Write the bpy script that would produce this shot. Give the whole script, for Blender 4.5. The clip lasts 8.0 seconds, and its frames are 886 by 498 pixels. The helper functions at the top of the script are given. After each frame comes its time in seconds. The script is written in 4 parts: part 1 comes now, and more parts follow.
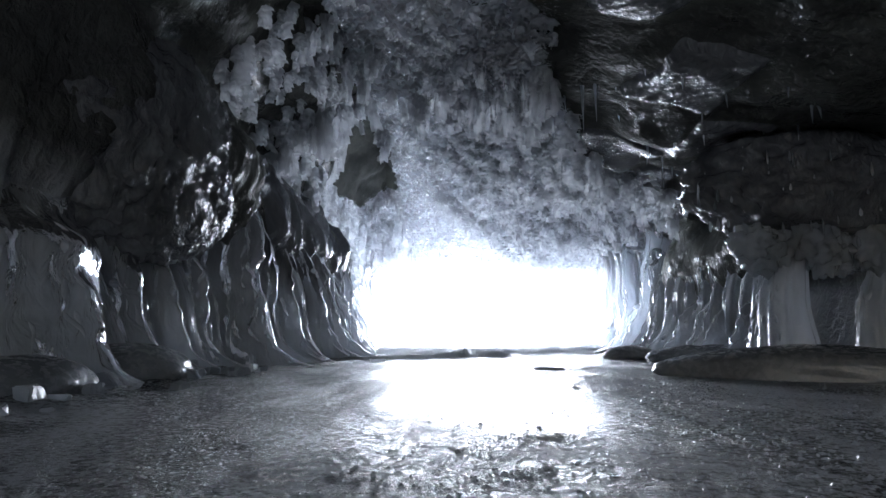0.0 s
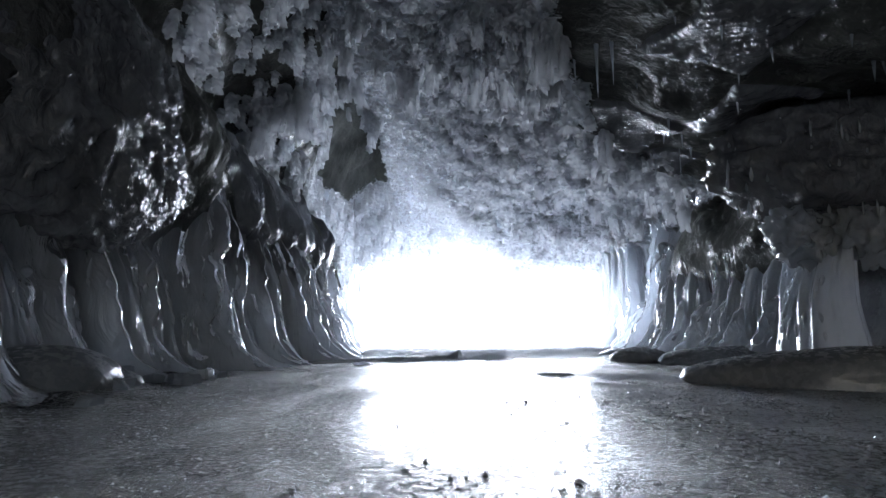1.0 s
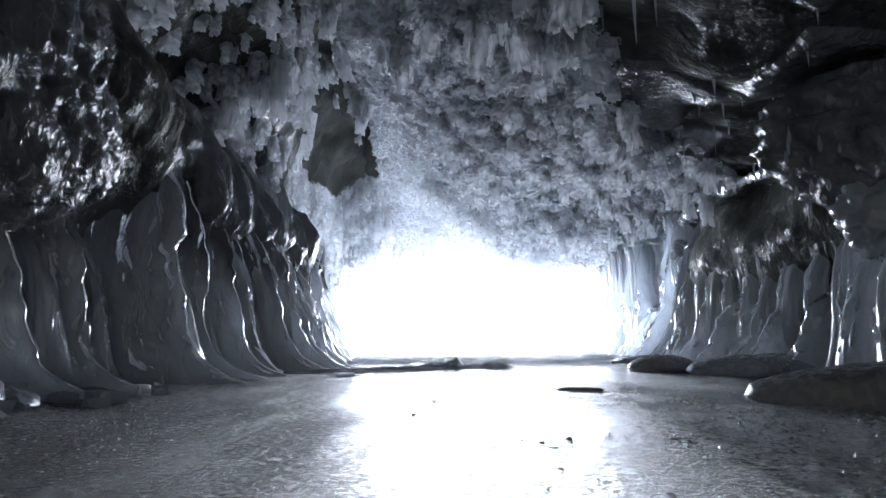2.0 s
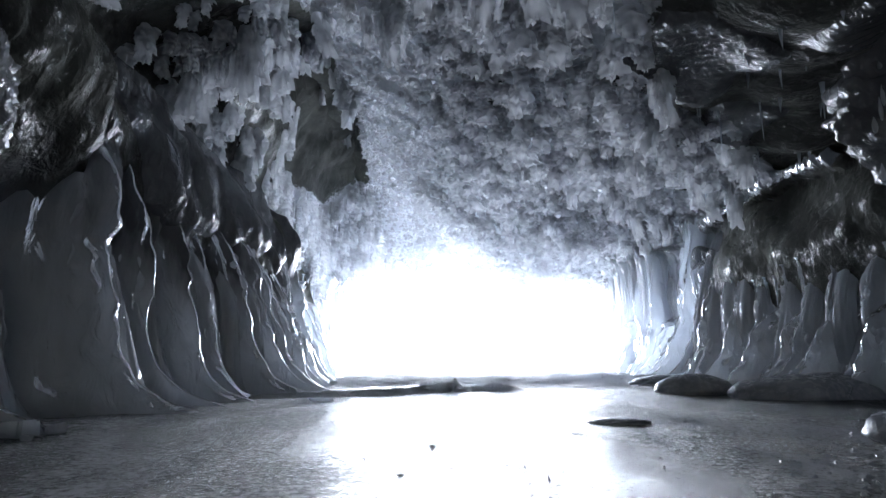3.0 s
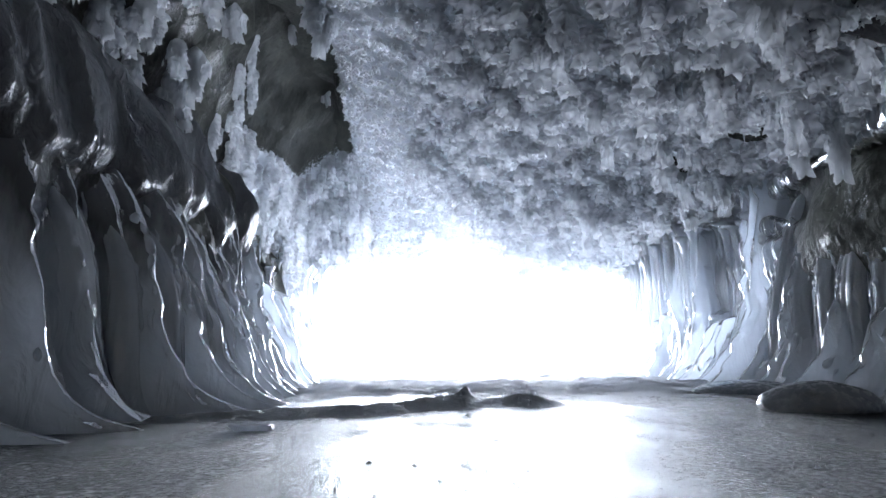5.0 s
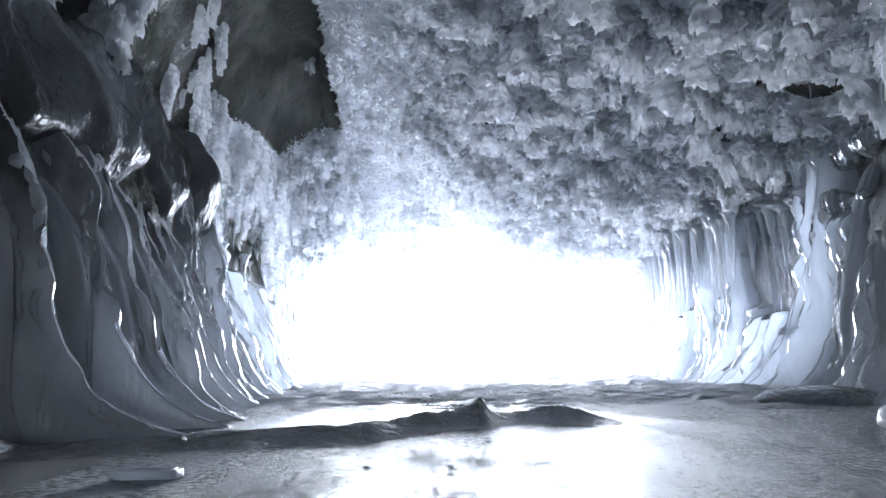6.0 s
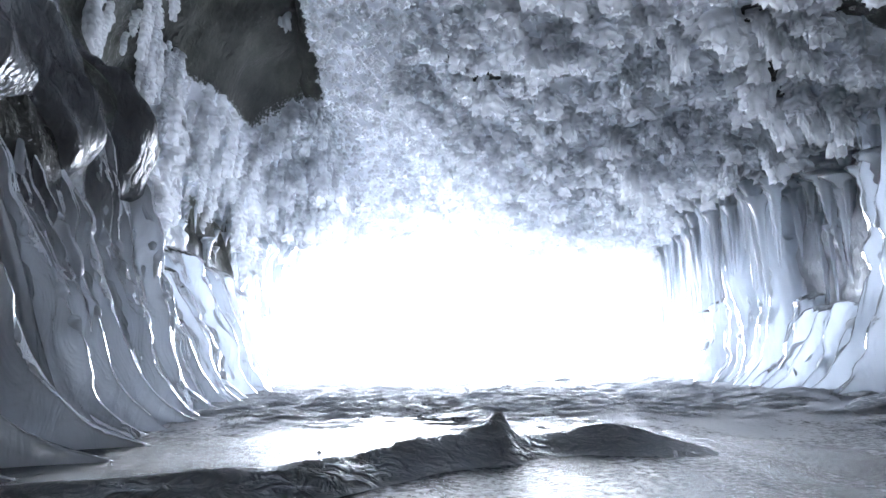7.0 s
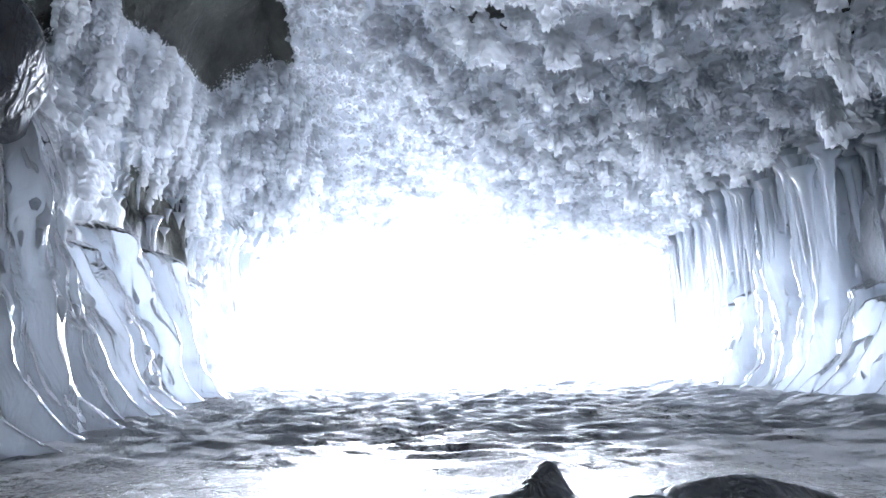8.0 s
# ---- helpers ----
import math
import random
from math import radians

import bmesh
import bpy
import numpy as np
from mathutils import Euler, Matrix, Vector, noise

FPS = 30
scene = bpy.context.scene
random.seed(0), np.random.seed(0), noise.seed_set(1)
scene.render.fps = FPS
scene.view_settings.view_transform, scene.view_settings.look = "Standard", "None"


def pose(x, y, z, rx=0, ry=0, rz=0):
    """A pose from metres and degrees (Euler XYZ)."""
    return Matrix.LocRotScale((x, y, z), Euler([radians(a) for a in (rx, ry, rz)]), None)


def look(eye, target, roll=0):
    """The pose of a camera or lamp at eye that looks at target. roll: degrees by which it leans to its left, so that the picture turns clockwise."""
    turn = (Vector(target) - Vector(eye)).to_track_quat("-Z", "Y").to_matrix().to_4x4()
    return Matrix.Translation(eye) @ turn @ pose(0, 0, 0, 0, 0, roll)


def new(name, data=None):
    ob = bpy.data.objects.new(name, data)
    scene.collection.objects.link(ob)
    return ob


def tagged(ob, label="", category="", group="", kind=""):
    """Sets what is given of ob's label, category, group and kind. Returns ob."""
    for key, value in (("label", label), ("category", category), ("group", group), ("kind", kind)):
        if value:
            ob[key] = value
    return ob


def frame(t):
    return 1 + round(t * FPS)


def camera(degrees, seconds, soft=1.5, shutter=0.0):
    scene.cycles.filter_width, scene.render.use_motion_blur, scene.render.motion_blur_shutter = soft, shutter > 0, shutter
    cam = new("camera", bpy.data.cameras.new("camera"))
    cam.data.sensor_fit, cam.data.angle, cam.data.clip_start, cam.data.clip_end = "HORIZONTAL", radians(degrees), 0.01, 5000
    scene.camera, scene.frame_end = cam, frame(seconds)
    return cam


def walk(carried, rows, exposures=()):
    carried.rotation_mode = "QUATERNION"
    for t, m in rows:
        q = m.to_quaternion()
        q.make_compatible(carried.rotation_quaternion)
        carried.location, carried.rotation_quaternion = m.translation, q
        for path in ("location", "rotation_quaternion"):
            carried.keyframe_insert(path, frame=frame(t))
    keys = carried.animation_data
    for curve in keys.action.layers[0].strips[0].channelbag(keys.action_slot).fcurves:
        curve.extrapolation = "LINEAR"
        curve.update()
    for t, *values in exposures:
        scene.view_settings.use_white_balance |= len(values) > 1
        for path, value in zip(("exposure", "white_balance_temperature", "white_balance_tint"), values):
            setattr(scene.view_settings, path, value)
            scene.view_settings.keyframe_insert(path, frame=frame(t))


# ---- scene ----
cam = camera(73.3, 8.0)
METRES, EYE, TILT, LEAN, TURN = 9.0, 0.36, 8.3, 0.0, 0.0
ROWS = [
    (0.0, 0.0, 0.0, 0.0, 0.0, 0.0, 0.0),
    (0.5, 0.0025, 0.0467, -0.0077, -0.3, 0.04, -0.02),
    (1.0, 0.0029, 0.0992, -0.0145, -0.64, 0.04, -0.09),
    (1.5, 0.0008, 0.1568, -0.0234, -0.97, 0.07, -0.14),
    (3.0, -0.0013, 0.3338, -0.0485, -1.91, 2.3, -0.2),
    (3.5, -0.0005, 0.3896, -0.0573, -2.09, 2.38, -0.16),
    (4.0, -0.0025, 0.4494, -0.0674, -2.3, 2.43, -0.25),
    (4.5, -0.0049, 0.5103, -0.0748, -2.56, 2.4, -0.29),
    (6.0, -0.0086, 0.7164, -0.1037, -3.41, 2.49, -0.37),
    (6.5, -0.0066, 0.7866, -0.1127, -3.79, 2.52, -0.41),
    (7.0, -0.0037, 0.8552, -0.1253, -4.12, 2.59, -0.42),
    (7.5, -0.0009, 0.9221, -0.1329, -4.59, 2.6, -0.48),
    (8.0, 0.0041, 0.9886, -0.1444, -5.34, 2.69, -0.54),
]
EXPOSURES = [(0.0, 0.3), (4.0, 0.3), (8.0, 0.42)]
walk(cam, [(t, pose(0, 0, EYE, TILT, LEAN, TURN) @ pose(METRES * x, METRES * y, METRES * z, 90 + pitch, roll, yaw)) for t, x, y, z, yaw, pitch, roll in ROWS], EXPOSURES)

# ---- light: overcast-bright daylight through the cave mouth ----
world = bpy.data.worlds.new("sky")
scene.world = world
world.use_nodes = True
wn = world.node_tree.nodes
sky = wn.new("ShaderNodeTexSky")
sky.sky_type, sky.sun_disc = "NISHITA", False
sky.sun_elevation, sky.sun_rotation = radians(30), radians(200)
wn["Background"].inputs["Strength"].default_value = 0.15
world.node_tree.links.new(sky.outputs[0], wn["Background"].inputs["Color"])

sun = new("sun", bpy.data.lights.new("sun", "SUN"))
sun.data.energy, sun.data.angle, sun.data.color = 3.0, radians(0.5), (1.0, 0.99, 0.97)
sun.matrix_world = look((0, 0, 40), (10, 35, 10))

mouth_light = new("mouth_daylight", bpy.data.lights.new("mouth_daylight", "AREA"))
mouth_light.data.shape, mouth_light.data.size, mouth_light.data.size_y = "RECTANGLE", 13.0, 5.6
mouth_light.data.energy, mouth_light.data.color = 4200.0, (0.85, 0.93, 1.10)
mouth_light.matrix_world = look((0.9, 23.5, 2.7), (0.9, 0, 2.7))

# weaker daylight of an unseen opening behind the walk, inferred from lit near rock
rear_light = new("rear_daylight", bpy.data.lights.new("rear_daylight", "AREA"))
rear_light.data.shape, rear_light.data.size, rear_light.data.size_y = "RECTANGLE", 4.0, 2.0
rear_light.data.energy, rear_light.data.color = 26.0, (0.85, 0.93, 1.10)
rear_light.matrix_world = look((0.5, -4.4, 1.15), (0.5, 0, 1.3))

# ---- the white distance outside: an added glowing plane ----
glow_white = bpy.data.materials.new("glowing white backdrop")
glow_white.use_nodes = True
glow_white.node_tree.nodes.remove(glow_white.node_tree.nodes["Principled BSDF"])
# emission stands in for the blown-out daylight beyond the mouth
glow = glow_white.node_tree.nodes.new("ShaderNodeEmission")
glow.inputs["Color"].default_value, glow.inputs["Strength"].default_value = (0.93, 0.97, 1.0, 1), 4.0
glow_white.node_tree.links.new(glow.outputs[0], glow_white.node_tree.nodes["Material Output"].inputs["Surface"])
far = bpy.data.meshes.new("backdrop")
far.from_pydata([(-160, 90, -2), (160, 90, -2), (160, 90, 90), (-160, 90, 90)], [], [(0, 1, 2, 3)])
far.materials.append(glow_white)
tagged(new("backdrop", far), "glowing white plane in place of the bright sky outside", "backdrop", kind="structure")


# ---- small tools ----
def lattice(i, salt):
    h = (i[:, 0] * 374761393 + i[:, 1] * 668265263 + i[:, 2] * 2147483647 + salt * 1274126177) & 0xFFFFFFFF
    h = ((h ^ (h >> 13)) * 1274126177) & 0xFFFFFFFF
    return ((h ^ (h >> 16)) & 0xFFFFFF) / 16777215.0


def wave(p, salt=0):
    """Smooth noise in -1..1 at the points p (n x 3)."""
    p = np.asarray(p, float)
    i = np.floor(p).astype(np.int64)
    f = p - i
    f = f * f * (3 - 2 * f)
    out = np.zeros(len(p))
    for dx in (0, 1):
        for dy in (0, 1):
            for dz in (0, 1):
                w = (f[:, 0] if dx else 1 - f[:, 0]) * (f[:, 1] if dy else 1 - f[:, 1]) * (f[:, 2] if dz else 1 - f[:, 2])
                out += w * lattice(i + np.array((dx, dy, dz)), salt)
    return out * 2 - 1


def rough(p, octaves=4, salt=0, gain=0.5):
    out, amp = np.zeros(len(p)), 1.0
    for k in range(octaves):
        out += amp * wave(np.asarray(p) * 2 ** k, salt + k)
        amp *= gain
    return out


def cells(p, salt=0):
    """Distance to the nearest of one random point in each unit cell."""
    p = np.asarray(p, float)
    i = np.floor(p).astype(np.int64)
    best = np.full(len(p), 9.0)
    for dx in (-1, 0, 1):
        for dy in (-1, 0, 1):
            for dz in (-1, 0, 1):
                j = i + np.array((dx, dy, dz))
                q = j + np.stack([lattice(j, salt + k) for k in (11, 23, 37)], 1)
                best = np.minimum(best, ((p - q) ** 2).sum(1))
    return np.sqrt(best)


def keyed(y, *pairs):
    """Glides through (y, value) pairs."""
    ys, vs = [p[0] for p in pairs], [p[1] for p in pairs]
    y = np.asarray(y, float)
    k = np.clip(np.searchsorted(ys, y) - 1, 0, len(ys) - 2)
    a, b = np.array(ys)[k], np.array(ys)[k + 1]
    f = np.clip((y - a) / (b - a), 0, 1)
    f = 0.5 * f + 0.5 * f * f * (3 - 2 * f)
    return np.array(vs)[k] * (1 - f) + np.array(vs)[k + 1] * f


def step(a, b, v):
    f = np.clip((np.asarray(v, float) - a) / (b - a), 0, 1)
    return f * f * (3 - 2 * f)


def mesh_of(name, verts, faces, material, smooth=True):
    me = bpy.data.meshes.new(name)
    me.from_pydata(np.asarray(verts).tolist(), [], faces.tolist() if isinstance(faces, np.ndarray) else faces)
    me.polygons.foreach_set("use_smooth", [smooth] * len(me.polygons))
    for m in material if isinstance(material, (list, tuple)) else (material,):
        me.materials.append(m)
    me.update()
    return me


def quads(nu, nv, wrap=False, start=0):
    i, j = np.meshgrid(np.arange(nu - 1), np.arange(nv if wrap else nv - 1), indexing="ij")
    a = i * nv + j
    b = i * nv + (j + 1) % nv
    return np.stack([a, b, b + nv, a + nv], -1).reshape(-1, 4) + start


def spline(ctrl, n):
    """Catmull-Rom through ctrl (k x rows x 2): n samples, rows x n x 2."""
    k = len(ctrl)
    ext = np.concatenate([2 * ctrl[:1] - ctrl[1:2], ctrl, 2 * ctrl[-1:] - ctrl[-2:-1]])
    s = np.linspace(0, k - 1, n)
    i = np.minimum(s.astype(int), k - 2)
    f = (s - i)[:, None, None]
    p0, p1, p2, p3 = ext[i], ext[i + 1], ext[i + 2], ext[i + 3]
    out = 0.5 * (2 * p1 + (p2 - p0) * f + (2 * p0 - 5 * p1 + 4 * p2 - p3) * f ** 2 + (3 * p1 - p0 - 3 * p2 + p3) * f ** 3)
    return out.transpose(1, 0, 2)


def normals(g):
    a, b = np.gradient(g, axis=0), np.gradient(g, axis=1)
    n = np.cross(a, b)
    return n / np.maximum(np.linalg.norm(n, axis=2, keepdims=True), 1e-9)


def shell(name, ys, ctrl, nv, relief, material, inward, thick, **values):
    """A rock sheet with an inner face through ctrl, roughened by relief, and a plain outer face."""
    xz = spline(ctrl, nv)
    g = np.stack([xz[:, :, 0], np.repeat(np.asarray(ys)[:, None], nv, 1), xz[:, :, 1]], 2)
    n = normals(g) * inward
    flat = g.reshape(-1, 3)
    inner = flat + n.reshape(-1, 3) * relief(flat)[:, None]
    su, sv = 6, 6
    out = g - np.array((1.2, 0.0, 1.4))
    out[:, :, 1] = 0
    og = (g + out / np.linalg.norm(out, axis=2, keepdims=True) * thick)[::su, ::sv]
    nu = len(ys)
    f1 = quads(nu, nv)
    f2 = quads(og.shape[0], og.shape[1], start=len(inner))
    iu, iv = list(range(0, nu, su)), list(range(0, nv, sv))
    faces = f1.tolist() + f2[:, ::-1].tolist()
    m = len(iv)
    o = len(inner)
    for a in range(len(iv) - 1):
        for row, orow in ((0, 0), (iu[-1], len(iu) - 1)):
            faces.append([row * nv + iv[a], row * nv + iv[a + 1], o + orow * m + a + 1, o + orow * m + a])
    for a in range(len(iu) - 1):
        for col, ocol in ((0, 0), (iv[-1], len(iv) - 1)):
            faces.append([iu[a] * nv + col, iu[a + 1] * nv + col, o + (a + 1) * m + ocol, o + a * m + ocol])
    verts = np.concatenate([inner, og.reshape(-1, 3)])
    if inward > 0:
        faces = [f[::-1] for f in faces]
    me = mesh_of(name, verts, faces, material)
    for key, value in values.items():
        at = me.attributes.new(key, "FLOAT", "POINT")
        val = np.concatenate([value(inner), np.zeros(len(og.reshape(-1, 3)))])
        at.data.foreach_set("value", val.astype(np.float32))
    ob = new(name, me)
    return ob, inner.reshape(nu, nv, 3), n


# ---- materials ----
def material(name):
    m = bpy.data.materials.new(name)
    m.use_nodes = True
    return m, m.node_tree.nodes, m.node_tree.links, m.node_tree.nodes["Principled BSDF"]


def noise_node(n, l, scale, detail=4.0, rough_=0.55, stretch=None, distort=0.0):
    co = n.new("ShaderNodeTexCoord")
    out = co.outputs["Object"]
    if stretch:
        mp = n.new("ShaderNodeMapping")
        mp.inputs["Scale"].default_value = stretch
        l.new(out, mp.inputs["Vector"])
        out = mp.outputs[0]
    t = n.new("ShaderNodeTexNoise")
    t.inputs["Scale"].default_value, t.inputs["Detail"].default_value = scale, detail
    t.inputs["Roughness"].default_value, t.inputs["Distortion"].default_value = rough_, distort
    l.new(out, t.inputs["Vector"])
    return t.outputs["Fac"]


def ramp(n, l, fac, *stops):
    r = n.new("ShaderNodeValToRGB")
    e = r.color_ramp.elements
    while len(e) < len(stops):
        e.new(0.5)
    for k, (p, c) in enumerate(stops):
        e[k].position = p
        e[k].color = (*c, 1) if isinstance(c, tuple) else (c, c, c, 1)
    l.new(fac, r.inputs[0])
    return r.outputs[0]


def bump(n, l, height, strength, distance, under=None):
    b = n.new("ShaderNodeBump")
    b.inputs["Strength"].default_value, b.inputs["Distance"].default_value = strength, distance
    l.new(height, b.inputs["Height"])
    if under:
        l.new(under, b.inputs["Normal"])
    return b.outputs[0]


def mixed(n, l, fac, a, b):
    m = n.new("ShaderNodeMix")
    m.data_type = "RGBA"
    for v, k in ((fac, 0), (a, 6), (b, 7)):
        if isinstance(v, (int, float)):
            m.inputs[k].default_value = v
        elif isinstance(v, tuple):
            m.inputs[k].default_value = (*v, 1)
        else:
            l.new(v, m.inputs[k])
    return m.outputs[2]


def ice_material(name, dark, pale, low, high, relief, stretch=(1, 1, 0.35), scale=9.0, through_=0.0):
    """Glazed ice: two tones in streaks, a wet sheen, ripples that run down."""
    m, n, l, p = material(name)
    big = noise_node(n, l, 1.6, 5, 0.6, (1, 1, 0.5), 0.6)
    # thin darkens flow tops: rock showing through, plus shade put into the colour
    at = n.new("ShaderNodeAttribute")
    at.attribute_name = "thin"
    top_dark = n.new("ShaderNodeMath")
    top_dark.operation = "ADD"
    l.new(at.outputs["Fac"], top_dark.inputs[0])
    l.new(ramp(n, l, noise_node(n, l, 5.0, 5, 0.6, (1, 1, 0.2)), (0.3, -0.3), (0.7, 0.3)), top_dark.inputs[1])
    top_dark = ramp(n, l, top_dark.outputs[0], (0.15, 0.0), (0.85, 1.0))
    l.new(mixed(n, l, top_dark, ramp(n, l, big, (0.3, dark), (0.7, pale)), (0.13, 0.135, 0.142)), p.inputs["Base Color"])
    fine = noise_node(n, l, scale * 3, 4, 0.6)
    rough_fac = ramp(n, l, fine, (0.3, low), (0.75, high))
    l.new(rough_fac, p.inputs["Roughness"])
    p.inputs["IOR"].default_value = 1.31
    p.inputs["Specular IOR Level"].default_value = 0.0 if through_ else 1.0
    w = noise_node(n, l, scale, 3, 0.5, stretch, 1.2)
    nrm = bump(n, l, fine, 0.3 if not through_ else 0.12, 0.02, bump(n, l, w, relief, 0.06))
    l.new(nrm, p.inputs["Normal"])
    if through_:
        tr = n.new("ShaderNodeBsdfTranslucent")
        tr.inputs[0].default_value = (0.84, 0.88, 0.93, 1)
        l.new(nrm, tr.inputs["Normal"])
        body = n.new("ShaderNodeMixShader")
        l.new(ramp(n, l, top_dark, (0.0, through_), (1.0, 0.0)), body.inputs[0])
        l.new(p.outputs[0], body.inputs[1])
        l.new(tr.outputs[0], body.inputs[2])
        gloss = n.new("ShaderNodeBsdfAnisotropic")
        l.new(rough_fac, gloss.inputs["Roughness"])
        l.new(nrm, gloss.inputs["Normal"])
        skin = n.new("ShaderNodeFresnel")
        skin.inputs["IOR"].default_value = 1.42
        l.new(nrm, skin.inputs["Normal"])
        wet = n.new("ShaderNodeMixShader")
        l.new(skin.outputs[0], wet.inputs[0])
        l.new(body.outputs[0], wet.inputs[1])
        l.new(gloss.outputs[0], wet.inputs[2])
        l.new(wet.outputs[0], n["Material Output"].inputs["Surface"])
    return m


def rock_material(name):
    """Dark wet rock with a thin glaze of ice; hoarfrost where the sheet's frost value says."""
    m, n, l, p = material(name)
    big = noise_node(n, l, 1.1, 6, 0.62)
    base = ramp(n, l, big, (0.25, (0.045, 0.045, 0.046)), (0.55, (0.095, 0.099, 0.090)), (0.8, (0.155, 0.162, 0.138)))
    at = n.new("ShaderNodeAttribute")
    at.attribute_name = "frost"
    speck = noise_node(n, l, 26, 5, 0.7)
    mt = n.new("ShaderNodeMath")
    mt.operation = "ADD"
    l.new(at.outputs["Fac"], mt.inputs[0])
    l.new(ramp(n, l, speck, (0.3, 0.0), (0.7, 0.5)), mt.inputs[1])
    mask = ramp(n, l, mt.outputs[0], (0.6, 0.0), (0.75, 1.0))
    icy = n.new("ShaderNodeAttribute")
    icy.attribute_name = "ice"
    pale = ramp(n, l, noise_node(n, l, 2.2, 5, 0.6, (1, 1, 0.3)), (0.3, (0.30, 0.31, 0.33)), (0.7, (0.6, 0.62, 0.65)))
    base = mixed(n, l, icy.outputs["Fac"], base, pale)
    white = ramp(n, l, noise_node(n, l, 8, 5, 0.65), (0.3, (0.68, 0.70, 0.74)), (0.7, (0.85, 0.87, 0.90)))
    l.new(mixed(n, l, mask, base, white), p.inputs["Base Color"])
    fine = noise_node(n, l, 40, 4, 0.6)
    coat = n.new("ShaderNodeAttribute")
    coat.attribute_name = "glaze"
    patch = n.new("ShaderNodeMath")
    patch.operation = "MULTIPLY"
    l.new(coat.outputs["Fac"], patch.inputs[0])
    l.new(ramp(n, l, noise_node(n, l, 2.6, 5, 0.7, None, 0.8), (0.52, 0.0), (0.61, 1.0)), patch.inputs[1])
    r = mixed(n, l, patch.outputs[0], ramp(n, l, fine, (0.3, 0.28), (0.75, 0.6)), ramp(n, l, fine, (0.3, 0.04), (0.75, 0.16)))
    l.new(mixed(n, l, mask, r, (0.7, 0.7, 0.7)), p.inputs["Roughness"])
    p.inputs["IOR"].default_value = 1.33
    shine = n.new("ShaderNodeMath")
    shine.operation = "MULTIPLY_ADD"
    l.new(icy.outputs["Fac"], shine.inputs[0])
    shine.inputs[1].default_value, shine.inputs[2].default_value = 0.5, 0.015
    both = n.new("ShaderNodeMath")
    both.operation = "MULTIPLY_ADD"
    l.new(patch.outputs[0], both.inputs[0])
    both.inputs[1].default_value = 0.8
    l.new(shine.outputs[0], both.inputs[2])
    l.new(both.outputs[0], p.inputs["Specular IOR Level"])
    w = noise_node(n, l, 4.5, 5, 0.6)
    b = bump(n, l, w, 0.6, 0.08)
    b = bump(n, l, noise_node(n, l, 13, 3, 0.5, (1.0, 1.0, 0.6), 0.6), 0.8, 0.06, b)
    l.new(bump(n, l, speck, 0.35, 0.02, b), p.inputs["Normal"])
    return m


def floor_material(name):
    """Clear dark lake ice, polished in places, dusted with rime."""
    m, n, l, p = material(name)
    big = noise_node(n, l, 0.9, 6, 0.65, (1, 0.5, 1), 1.0)
    fine = noise_node(n, l, 30, 6, 0.75)
    mt = n.new("ShaderNodeMath")
    mt.operation = "ADD"
    at = n.new("ShaderNodeAttribute")
    at.attribute_name = "frost"
    m2 = n.new("ShaderNodeMath")
    m2.operation = "MULTIPLY_ADD"
    l.new(at.outputs["Fac"], m2.inputs[0])
    m2.inputs[1].default_value = 0.45
    l.new(ramp(n, l, big, (0.40, 0.0), (0.62, 0.34)), m2.inputs[2])
    l.new(m2.outputs[0], mt.inputs[0])
    l.new(ramp(n, l, fine, (0.35, 0.0), (0.75, 0.6)), mt.inputs[1])
    dust = ramp(n, l, mt.outputs[0], (0.50, 0.0), (0.68, 1.0))
    l.new(mixed(n, l, dust, (0.035, 0.038, 0.043), (0.52, 0.54, 0.58)), p.inputs["Base Color"])
    l.new(ramp(n, l, mt.outputs[0], (0.30, 0.07), (0.62, 0.5)), p.inputs["Roughness"])
    p.inputs["IOR"].default_value = 1.31
    p.inputs["Specular IOR Level"].default_value = 1.0
    b = bump(n, l, noise_node(n, l, 6, 5, 0.6, (1, 1.4, 1), 0.5), 0.28, 0.05)
    b = bump(n, l, noise_node(n, l, 22, 4, 0.65, (1.6, 0.5, 1), 1.4), 0.35, 0.02, b)
    l.new(bump(n, l, fine, 0.8, 0.045, b), p.inputs["Normal"])
    return m


def snow_material(name):
    """Loose hoarfrost: porous crystals that let light soak and slip through."""
    m, n, l, p = material(name)
    f = noise_node(n, l, 45, 4, 0.7)
    c = ramp(n, l, noise_node(n, l, 6, 5, 0.65), (0.3, (0.84, 0.86, 0.89)), (0.7, (0.93, 0.945, 0.96)))
    l.new(c, p.inputs["Base Color"])
    p.inputs["Roughness"].default_value = 0.7
    p.inputs["Specular IOR Level"].default_value = 0.2
    l.new(bump(n, l, f, 0.3, 0.015), p.inputs["Normal"])
    tr = n.new("ShaderNodeBsdfTranslucent")
    l.new(c, tr.inputs[0])
    mx = n.new("ShaderNodeMixShader")
    mx.inputs[0].default_value = 0.5
    l.new(p.outputs[0], mx.inputs[1])
    l.new(tr.outputs[0], mx.inputs[2])
    loose = n.new("ShaderNodeMixShader")
    loose.inputs[0].default_value = 0.42
    l.new(mx.outputs[0], loose.inputs[1])
    l.new(n.new("ShaderNodeBsdfTransparent").outputs[0], loose.inputs[2])
    l.new(loose.outputs[0], n["Material Output"].inputs["Surface"])
    return m


